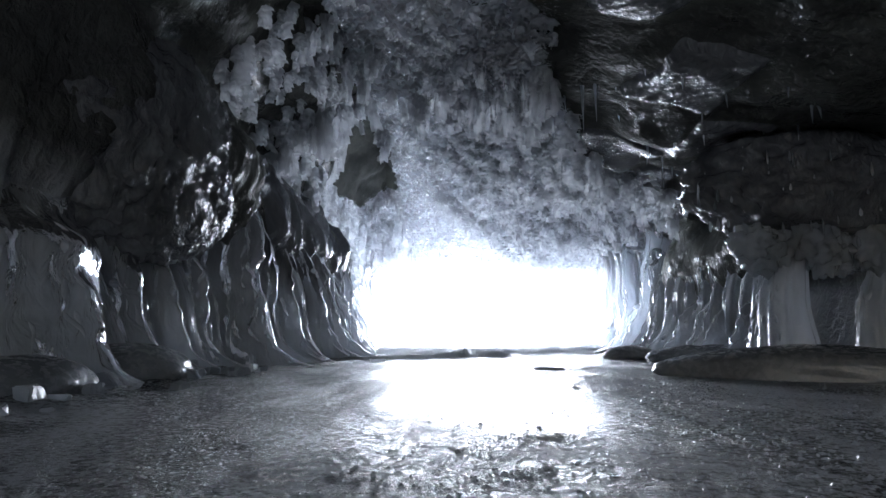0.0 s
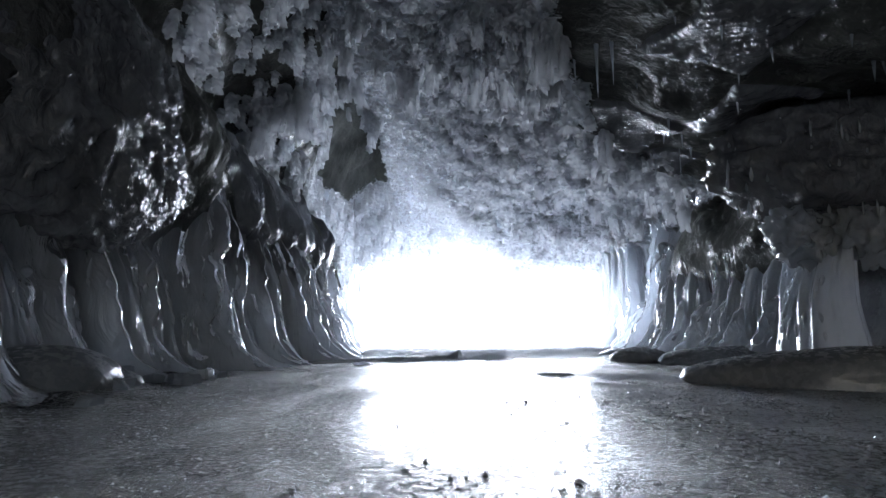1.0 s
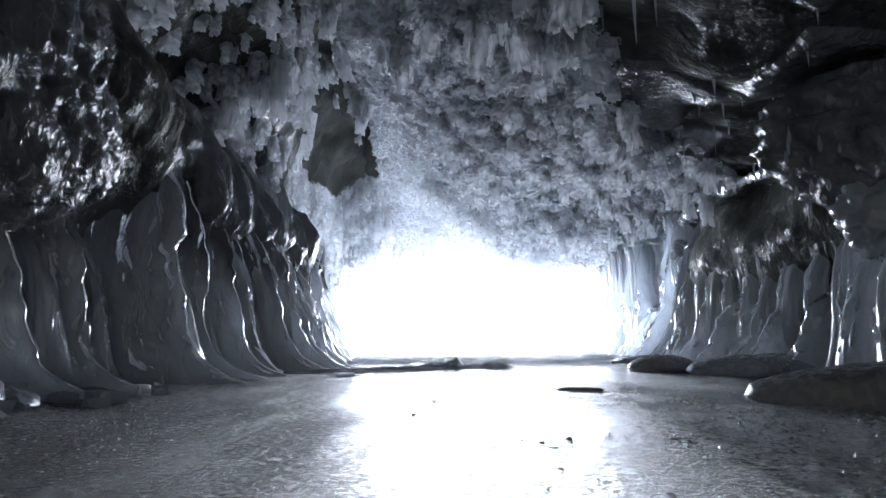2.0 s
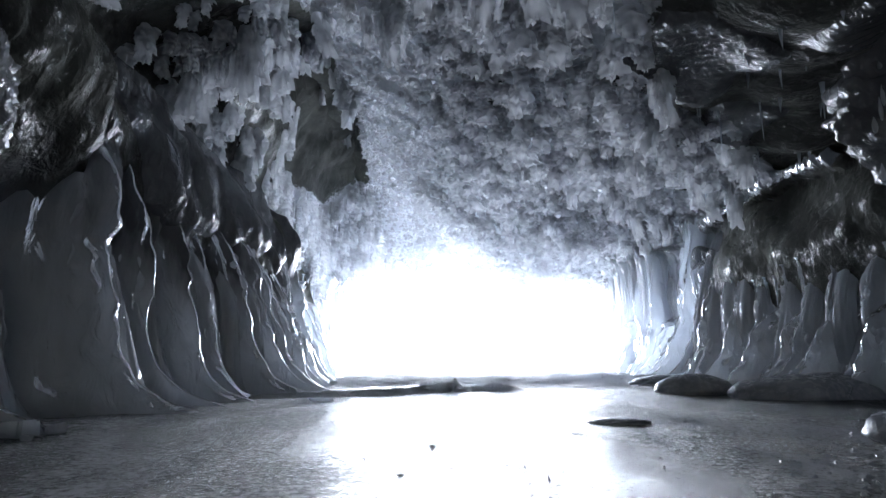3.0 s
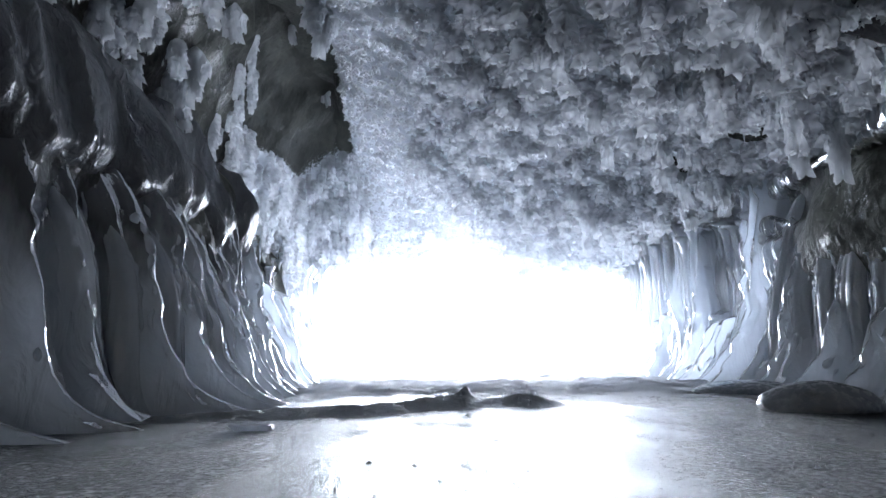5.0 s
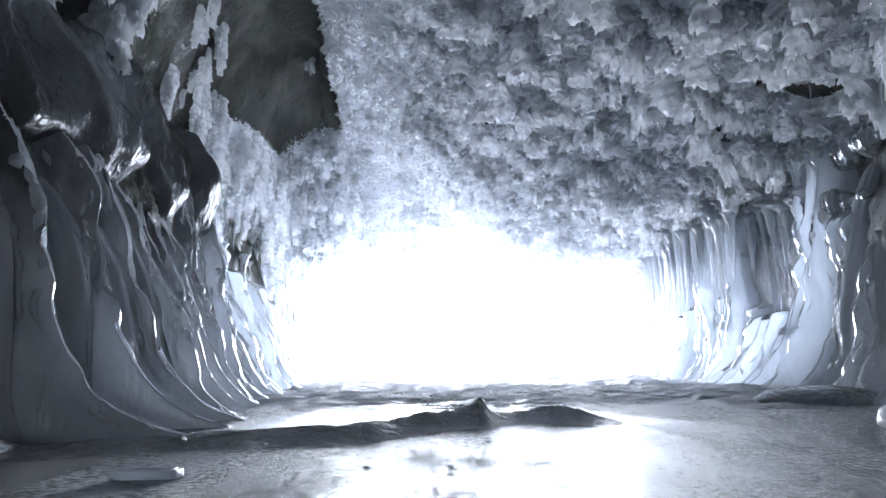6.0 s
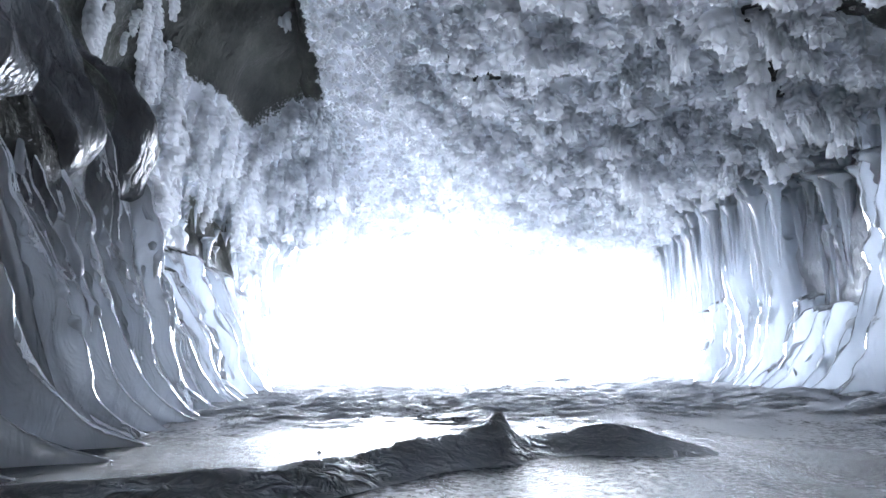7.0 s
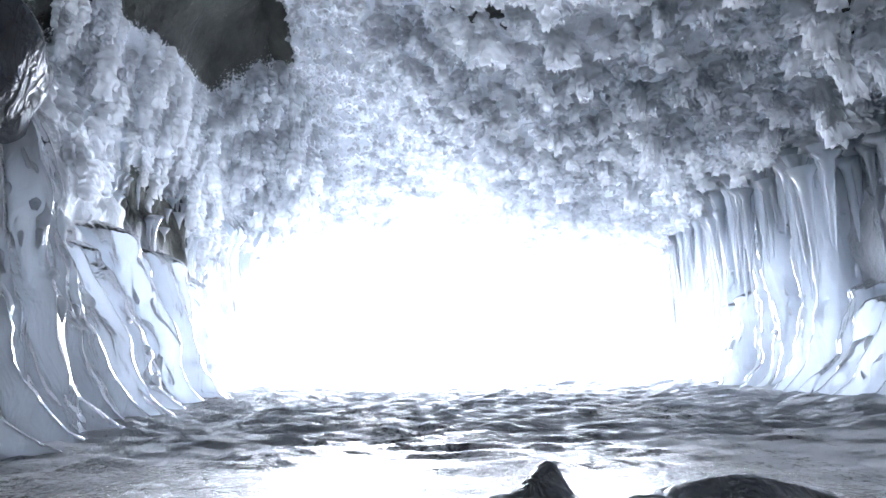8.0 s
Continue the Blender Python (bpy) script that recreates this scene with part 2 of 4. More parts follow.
PACKED = snow_material("packed hoarfrost")
ROCK = rock_material("glazed dark rock")
FLOOR = floor_material("lake ice")
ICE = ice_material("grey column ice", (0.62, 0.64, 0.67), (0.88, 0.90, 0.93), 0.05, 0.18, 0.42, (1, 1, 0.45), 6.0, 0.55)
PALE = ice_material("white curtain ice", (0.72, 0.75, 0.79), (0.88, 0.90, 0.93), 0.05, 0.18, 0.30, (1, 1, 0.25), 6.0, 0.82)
GLAZE = ice_material("dark rippled ice", (0.07, 0.073, 0.078), (0.20, 0.208, 0.22), 0.05, 0.20, 0.7, (1, 1, 0.5), 12.0)
GLOSS = ice_material("wet drip ice", (0.30, 0.32, 0.35), (0.5, 0.53, 0.57), 0.03, 0.12, 0.2, (1, 1, 0.4), 16.0, 0.2)
CLEAR = ice_material("icicle ice", (0.32, 0.35, 0.39), (0.55, 0.58, 0.62), 0.08, 0.25, 0.3, (1, 1, 0.4), 14.0, 0.4)
MOUND = ice_material("smooth mound ice", (0.17, 0.18, 0.20), (0.32, 0.335, 0.36), 0.15, 0.4, 0.25, (1, 1, 1), 6.0)
DULL = ice_material("dull grey ice", (0.20, 0.205, 0.215), (0.42, 0.43, 0.45), 0.3, 0.6, 0.8, (1, 1, 1), 14.0, 0.3)
BEAD = ice_material("white drip ice", (0.80, 0.83, 0.87), (0.92, 0.935, 0.95), 0.03, 0.12, 0.15, (1, 1, 0.4), 12.0)
SNOW = ice_material("lake snow", (0.82, 0.84, 0.88), (0.92, 0.93, 0.95), 0.5, 0.8, 0.2, (1, 1, 1), 2.0)

# ---- the cave's shell ----
YS = np.linspace(-4.0, 20.6, 493)


def crown(y):
    x = keyed(y, (-4, -1.6), (6, -1.7), (8, -1.75), (10.8, -1.9), (12.5, -2.2), (14, -2.2), (16, -1.7), (18.5, -1.3), (20.6, -1.0))
    z = keyed(y, (-4, 3.4), (4, 3.8), (8, 3.9), (10.8, 4.35), (12.5, 5.2), (14.5, 5.3), (16.3, 5.2), (18.5, 3.8), (20.6, 2.9))
    return np.stack([x, z], 1)


def at_height(z, *pairs):
    return np.stack([keyed(YS, *pairs), np.full(len(YS), z)], 1)


west = np.stack([
    at_height(-0.15, (-4, -2.7), (4, -2.6), (6, -2.58), (8, -2.3), (10.8, -1.62), (12.5, -1.75), (14, -1.95), (16, -2.2), (20.6, -2.35)),
    at_height(0.5, (-4, -2.8), (6, -2.8), (8, -2.5), (10.8, -1.85), (12.5, -2.0), (14, -2.2), (16, -2.4), (20.6, -2.5)),
    at_height(1.2, (-4, -3.0), (4, -2.9), (6, -2.85), (8, -2.55), (10.8, -2.15), (12.5, -2.2), (14, -2.6), (20.6, -2.6)),
    at_height(2.2, (-4, -3.0), (3.3, -2.95), (4.3, -2.3), (6.2, -2.2), (7.2, -2.45), (8, -2.5), (10.8, -2.48), (12.3, -2.3), (13.2, -2.6), (14, -2.9), (18, -2.7), (20.6, -2.4)),
    at_height(3.1, (-4, -2.8), (4, -2.6), (6, -2.35), (8, -2.7), (10.8, -2.8), (12.3, -2.55), (13.3, -3.0), (14, -3.2), (16, -2.9), (18.5, -2.3), (20.6, -1.8)),
    crown(YS),
    crown(YS) + np.array((0.15, 0.7))])

edge = keyed(YS, (-4, 3.3), (4, 3.7), (8, 4.1), (12.4, 4.75), (16, 4.8), (18, 4.2), (20.6, 2.7))
roof = np.stack([
    crown(YS) + np.array((-0.8, 0.1)),
    np.stack([np.full(len(YS), -1.45), edge + keyed(YS, (-4, 0.15), (9, 0.15), (11.5, 0.6), (15.5, 0.6), (17, 0.1), (20.6, 0.05))], 1),
    np.stack([np.full(len(YS), -1.15), edge], 1),
    np.stack([np.full(len(YS), 0.75), keyed(YS, (-4, 2.9), (4, 3.1), (7.3, 3.3), (13.7, 3.55), (17, 3.4), (20.6, 3.25))], 1),
    np.stack([np.full(len(YS), 2.4), keyed(YS, (-4, 2.5), (4, 2.5), (7.5, 2.6), (10, 2.9), (13, 3.35), (17, 2.75), (18.3, 2.55), (20.6, 2.5))], 1),
    np.stack([np.full(len(YS), 3.7), keyed(YS, (-4, 2.2), (4, 2.3), (6.7, 2.6), (8.8, 2.65), (12.5, 3.0), (16, 2.85), (18.5, 2.6), (20.6, 2.7))], 1),
    np.stack([keyed(YS, (-4, 4.2), (4, 4.4), (7, 5.0), (9, 4.6), (12, 4.6), (14, 4.9), (16, 5.0), (18, 5.4), (20.6, 6.0)),
              keyed(YS, (-4, 1.9), (4, 2.0), (7, 2.3), (10, 2.55), (14, 2.5), (20.6, 2.5))], 1)])
shoulder = roof[-1].copy()
roof[-1, :, 0] += 0.7

east = np.stack([
    shoulder + np.array((0.2, 0.6)),
    shoulder,
    at_height(1.7, (-4, 4.2), (4, 4.4), (6.5, 5.1), (9, 4.35), (11.5, 4.3), (13.5, 4.8), (16, 4.9), (18.5, 5.6), (20.6, 6.0)),
    at_height(1.0, (-4, 4.2), (4, 4.4), (6.5, 5.2), (9, 4.8), (11.5, 4.55), (12.7, 4.5), (14, 4.9), (16, 5.0), (20.6, 5.8)),
    at_height(0.45, (-4, 4.0), (4, 4.2), (6.5, 5.1), (9, 4.6), (12.7, 4.3), (14, 4.7), (16, 4.9), (20.6, 5.6)),
    at_height(-0.15, (-4, 3.6), (4, 3.8), (6.5, 4.8), (9, 4.2), (12.7, 3.9), (14, 4.2), (16, 4.6), (20.6, 5.4))])


def stony(p):
    return 0.17 * rough(p * 0.9, 4, 3) + 0.09 * (0.5 - cells(p * 1.9, 5))


def flutes(p, low, high):
    """Ribs of frozen drip that run down the lower walls."""
    q = np.stack([p[:, 1] * 2.6 + 0.35 * wave(p * 1.3, 91), p[:, 2] * 0.25, 0 * p[:, 0]], 1)
    r = (1 - np.abs(wave(q, 93))) ** 3 + 0.5 * (1 - np.abs(wave(q * np.array((2.7, 1.6, 1)), 95))) ** 4
    return 0.13 * r * step(high, low, p[:, 2])


def tufty(p):
    c = cells(p * 3.0, 9)
    return (0.12 * (0.55 - c) + 0.04 * rough(p * 7, 3, 29)) * step(0.2, 0.8, cover(p))


def frosty(p):
    return 0.14 * rough(p * 0.8, 4, 17) + 0.16 * (0.5 - cells(p * 1.3, 19)) * (1 - step(8.5, 10.5, p[:, 1])) * step(0.3, 1.2, p[:, 0]) + tufty(p)


def cover(p):
    """How much hoarfrost lies at p: thick on the sloping slab and towards the mouth, none on the near dark rock."""
    x, y, z = p[:, 0], p[:, 1], p[:, 2]
    c = 0.3 + 0.7 * step(3.8, 6.2, y)
    c = c * (1 - step(0.8, 1.3, x) * (1 - step(4.4, 5.2, y - 1.2 * x + 0.5 * wave(p * 0.9, 41))))
    hollow = (1 - step(-1.4, -1.2, x + 0.06 * wave(p * 1.7, 43))) * (1 - step(16.6, 17.4, y)) * step(0.0, 0.4, z - 2.9 - 0.85 * step(11.5, 13.0, y))
    c = c * (1 - 0.9 * hollow)
    wall = step(-1.8, -2.2, x) * (1 - step(13.7, 14.9, y - 0.2 * z + 0.5)) * (1 - step(4.1, 4.5, z))
    c = c * (1 - 0.92 * step(0.30, 0.48, wave(p * np.array((1.5, 1.0, 1.5)), 59)) * step(0.5, 1.0, x) * (1 - step(9.0, 11.0, y)))
    c = c * (1 - 0.95 * wall)
    c = c * (1 - 0.95 * step(15.2, 15.6, y) * step(17.5, 17.0, y) * step(-2.0, -2.3, x) * step(2.75, 2.45, z))
    # bare cracks and a lichen patch in the frosted ceiling
    along, off = (x - 2.2) * 0.645 + (y - 11.3) * 0.765, (x - 2.2) * 0.765 - (y - 11.3) * 0.645
    bare = np.exp(-((off + 0.15 * wave(p * 2.2, 63)) / 0.13) ** 2) * step(-0.1, 0.2, along) * step(2.6, 2.3, along) * step(-0.35, 0.0, wave(p * 1.3, 69))
    bare = np.maximum(bare, np.exp(-((x - 3.6) / 0.45) ** 2 - ((y - 11.6 + 0.2 * wave(p * 2, 65)) / 0.3) ** 2))
    bare = np.maximum(bare, 0.8 * np.exp(-((x - 0.75) / 0.42) ** 2 - ((y - 13.8) / 0.22) ** 2) * step(-0.3, 0.2, wave(p * 6, 66)))
    c = c * (1 - 0.97 * step(0.2, 0.5, bare) * step(2.0, 2.4, z))
    return np.clip(c + 0.22 * rough(p * 1.5, 3, 47) * step(0.02, 0.2, c), 0, 1)


def glazed(p):
    """Where clear ice coats the dark rock."""
    x, y, z = p[:, 0], p[:, 1], p[:, 2]
    return np.where(x > 0, step(1.4, 2.2, x) * (1 - step(12.0, 13.0, y)), step(1.1, 1.5, z) * (1 - step(3.9, 4.3, z)) * (1 - step(14.0, 15.0, y)) * step(-1.9, -2.1, x))


def icy_west(p):
    top = keyed(p[:, 1], (-4, 1.2), (11.0, 1.3), (13.0, 2.5), (14.5, 2.6), (15.5, 1.7), (17.3, 1.7), (18.5, 2.6))
    return step(0.25, -0.25, p[:, 2] - top + 0.35 * wave(p * 1.2, 51)) * 0.9


def icy_east(p):
    return np.clip(step(1.15, 0.8, p[:, 2] + 0.2 * wave(p * 1.5, 53)) * 0.8 + step(11.0, 13.5, p[:, 1] + 0.6 * wave(p * 0.9, 55)), 0, 1)


wall_west, west_grid, west_n = shell("wall_west", YS, west, 165, lambda p: stony(p) * step(0.6, 2.4, p[:, 2]) + tufty(p) + 0.8 * flutes(p, 1.6, 2.9), ROCK, 1, 1.3, frost=cover, ice=icy_west, glaze=glazed)
ceiling, roof_grid, roof_n = shell("ceiling", YS, roof, 220, frosty, ROCK, 1, 1.3, frost=lambda p: 0.95 * cover(p) - 0.1, glaze=glazed)
wall_east, east_grid, east_n = shell("wall_east", YS, east, 120, lambda p: 0.8 * stony(p) * step(0.4, 1.6, p[:, 2]) + 0.7 * flutes(p, 0.9, 1.5), ROCK, 1, 1.3,
                                     frost=lambda p: step(12.5, 16, p[:, 1]) * 0.5 * step(1.2, 2.2, p[:, 2]) + 0.2 * rough(p * 1.5, 3, 47), ice=icy_east, glaze=glazed)
tagged(wall_west, "dark rock cave wall glazed with ice", "cave wall", kind="structure")
tagged(ceiling, "sloping rock cave ceiling furred with white hoarfrost", "cave ceiling", kind="structure")
tagged(wall_east, "dark wet rock cave wall with ice", "cave wall", kind="structure")


def slab(name, x0, x1, y0, y1, z0, z1, mat, n=24):
    """A rock wall with a lumpy face that closes the cave."""
    bm = bmesh.new()
    bmesh.ops.create_cube(bm, size=1)
    bmesh.ops.subdivide_edges(bm, edges=bm.edges[:], cuts=n, use_grid_fill=True)
    for v in bm.verts:
        v.co = Vector(((x0 + x1) / 2 + v.co.x * (x1 - x0), (y0 + y1) / 2 + v.co.y * (y1 - y0), (z0 + z1) / 2 + v.co.z * (z1 - z0)))
        v.co.y += 0.2 * noise.noise(v.co * 0.8)
    me = bpy.data.meshes.new(name)
    bm.to_mesh(me)
    bm.free()
    me.materials.append(mat)
    return new(name, me)


# closes the cave behind the walk; the opening itself is unseen and assumed
for x0, x1, z0, z1 in ((-5, -1.5, -0.3, 6), (2.5, 6.5, -0.3, 6), (-1.5, 2.5, 2.15, 6)):
    tagged(slab("wall_south", x0, x1, -5.0, -3.9, z0, z1, ROCK), "dark rock wall round a low cave opening", "cave wall", kind="structure")

# ---- floor ----
fx, fy = np.linspace(-4.2, 7.0, 281), np.concatenate([np.linspace(-4.2, 12, 361), np.linspace(12.03, 21.5, 300)])
FX, FY = np.meshgrid(fx, fy, indexing="ij")
fp = np.stack([FX.ravel(), FY.ravel(), np.zeros(FX.size)], 1)


def floor_height(p):
    x, y = p[:, 0], p[:, 1]
    h = 0.005 * rough(p * np.array((1.5, 0.8, 1)), 3, 61)
    swell = step(10.3, 12.5, y)
    h += swell * (0.022 * rough(p * np.array((4.0, 10.0, 1)), 4, 67, 0.6) + 0.022 * (1 - np.abs(wave(p * np.array((4.5, 12.0, 1)), 71))) ** 2)
    h += swell * 0.10 * step(2.2, 3.6, x + 0.5 * wave(p * 0.8, 75)) * (0.6 + 0.4 * rough(p * 1.6, 3, 79))
    h += 0.07 * step(1.4, 2.3, -x - 0.25 * wave(p * 0.7, 5)) * (0.5 + 0.5 * rough(p * 3, 3, 73)) * (1 - step(5, 9, y))
    return h


def rime(p):
    """Where crushed rime covers the clear ice."""
    x, y = p[:, 0], p[:, 1]
    n1 = rough(p * np.array((1.2, 0.6, 1)), 3, 85)
    right = step(0.55, 1.3, x + 0.25 * n1) * (1 - step(4.5, 7.0, y + n1))
    left = step(0.4, 1.0, -x + 0.3 * n1) * (0.1 + 0.6 * n1)
    return np.clip(np.maximum(np.maximum(0.7 * right, 0.45 * np.maximum(left, 0.15 + 0.2 * n1)), 0.6 * step(3.3, 1.2, y + 0.7 * n1)) + 1.0 * step(10.2, 12.4, y + 0.5 * n1), 0, 1)


fp[:, 2] = floor_height(fp)
floor_mesh = mesh_of("floor", fp, quads(len(fx), len(fy))[:, ::-1], FLOOR)
floor_mesh.attributes.new("frost", "FLOAT", "POINT").data.foreach_set("value", rime(fp).astype(np.float32))
floor = tagged(new("floor", floor_mesh), "dark glossy lake ice floor dusted with rime", "ice floor", kind="structure")

gx = np.linspace(-300, 300, 40)
gy = np.concatenate([np.linspace(21.4, 40, 40), np.linspace(42, 700, 40)])
GX, GY = np.meshgrid(gx, gy, indexing="ij")
gp = np.stack([GX.ravel(), GY.ravel(), np.zeros(GX.size)], 1)
gp[:, 2] = 0.03 * rough(gp * 0.2, 3, 77) - 0.03
tagged(new("ground", mesh_of("ground", gp, quads(len(gx), len(gy))[:, ::-1], SNOW)), "snow-covered frozen lake outside the cave", "frozen lake", kind="structure")


# unseen snow outside the assumed rear opening
sy = np.linspace(-120, -4.1, 40)
SX, SY = np.meshgrid(gx, sy, indexing="ij")
sp = np.stack([SX.ravel(), SY.ravel(), np.full(SX.size, -0.03)], 1)
tagged(new("ground", mesh_of("ground", sp, quads(len(gx), len(sy))[:, ::-1], SNOW)), "snow-covered frozen lake behind the cave", "frozen lake", kind="structure")


# ---- frozen flows along the walls ----
def part(name, verts, faces, mat, parent, label="", smooth=True):
    ob = new(name, mesh_of(name, verts, faces, mat, smooth))
    ob.parent = parent
    return tagged(ob, label)


def flow(x, y, height, r_top, r_foot, toe, seed, mat, lean=0.0, depth=0.8, flare=0.28, z0=-0.06, ribs=4, tuck=0.25):
    """A frozen flow: a shaft that widens into a smooth foot swept towards toe (degrees from +x), with drip ribs.
    lean: metres by which a metre of height moves it in x; tuck: how far its top sinks back."""
    top = new("frozen_flow")
    top.location = (x, y, z0)
    nz, na = 60, 64
    z = np.linspace(0, 1, nz) ** 1.2
    a = np.linspace(0, 2 * math.pi, na, endpoint=False)

    def surface(Z, A, lift=0.0):
        h = Z * height
        foot = np.exp(-h / flare)
        way = 0.5 + 0.5 * np.cos(A - radians(toe))
        q = np.stack([np.cos(A).ravel() * 1.1, np.sin(A).ravel() * 1.1, (h * 0.5).ravel()], 1) + seed * 7.3
        groove = rough(q * np.array((2.6, 2.6, 0.8)), 3, seed).reshape(Z.shape)
        wobble = wave(np.stack([h.ravel() * 3, A.ravel() * 0.8, 0 * h.ravel() + seed], 1), seed).reshape(Z.shape)
        r = r_top * (1 + 0.2 * groove + 0.07 * wobble + 0.3 * (1 - Z)) + r_foot * foot * (0.2 + 0.8 * way ** 1.5) * (1 + 0.3 * groove)
        r = r * (1 - 0.35 * Z ** 3) * (np.sqrt(np.clip(1 - np.clip((Z - 0.9) / 0.1, 0, 1) ** 2, 0, 1)) * 0.8 + 0.2) + lift
        sign = -1 if abs(toe) < 90 else 1
        X = r * np.cos(A) * depth + lean * h + sign * tuck * Z ** 4 + 0.03 * np.sin(h * 3 + seed)
        return np.stack([X, r * np.sin(A) + 0.03 * np.sin(h * 2.3 + seed * 2), h], -1)

    Z, A = np.meshgrid(z, a, indexing="ij")
    v = surface(Z, A).reshape(-1, 3)
    f = quads(nz, na, True).tolist() + [list(range(na))[::-1], [(nz - 1) * na + k for k in range(na)]]
    part("shaft", v, f, mat, top)
    rng_ = np.random.default_rng(seed)
    for k in range(ribs):
        a0 = radians(toe) + (-1 if abs(toe) >= 90 else 1) * rng_.uniform(-1.0, 0.25)
        n = 60
        zz = np.linspace(rng_.uniform(0.15, 0.5), rng_.uniform(0.7, 0.95), n)
        aa = a0 + 0.12 * np.sin(zz * rng_.uniform(3, 7) + k) + 0.05 * wave(np.stack([zz * 9, 0 * zz + k, 0 * zz + seed], 1), 3)
        mid = surface(zz[None], aa[None], 0.0)[0]
        d = np.gradient(mid, axis=0)
        d /= np.linalg.norm(d, axis=1, keepdims=True)
        e1 = np.cross(d, np.stack([np.cos(aa), np.sin(aa), 0 * aa], 1))
        e1 /= np.linalg.norm(e1, axis=1, keepdims=True)
        e2 = np.cross(d, e1)
        w = rng_.uniform(0.014, 0.030) * np.sin(np.linspace(0.15, math.pi - 0.02, n)) ** 0.5 * np.clip(0.3 + 1.4 * wave(np.stack([zz * height * 12, 0 * zz + k, 0 * zz + seed], 1), 7), 0.05, 1.4)
        ang = np.linspace(0, 6.283, 7, endpoint=False)
        ring = mid[:, None] + w[:, None, None] * (np.cos(ang)[None, :, None] * e1[:, None] + np.sin(ang)[None, :, None] * e2[:, None])
        part("drip_rib", ring.reshape(-1, 3), quads(n, 7, True), mat, top)
    return top


WEST_Z = (-0.15, 0.5, 1.2, 2.2, 3.1)
EAST_Z = (-0.15, 0.45, 1.0, 1.7, 2.4)
WEST_X = west[:5, :, 0]
EAST_X = np.stack([east[5, :, 0], east[4, :, 0], east[3, :, 0], east[2, :, 0], east[1, :, 0]])


def wall_x(side, y, z):
    """The plain wall's x at y, z."""
    zs, xs = (WEST_Z, WEST_X) if side > 0 else (EAST_Z, EAST_X)
    rows = np.stack([np.interp(y, YS, r) for r in xs])
    k = np.clip(np.searchsorted(zs, z) - 1, 0, len(zs) - 2)
    a_, b_ = np.array(zs)[k], np.array(zs)[k + 1]
    f = np.clip((z - a_) / (b_ - a_), 0, 1)
    i = np.arange(len(y))
    return rows[k, i] * (1 - f) + rows[k + 1, i] * f


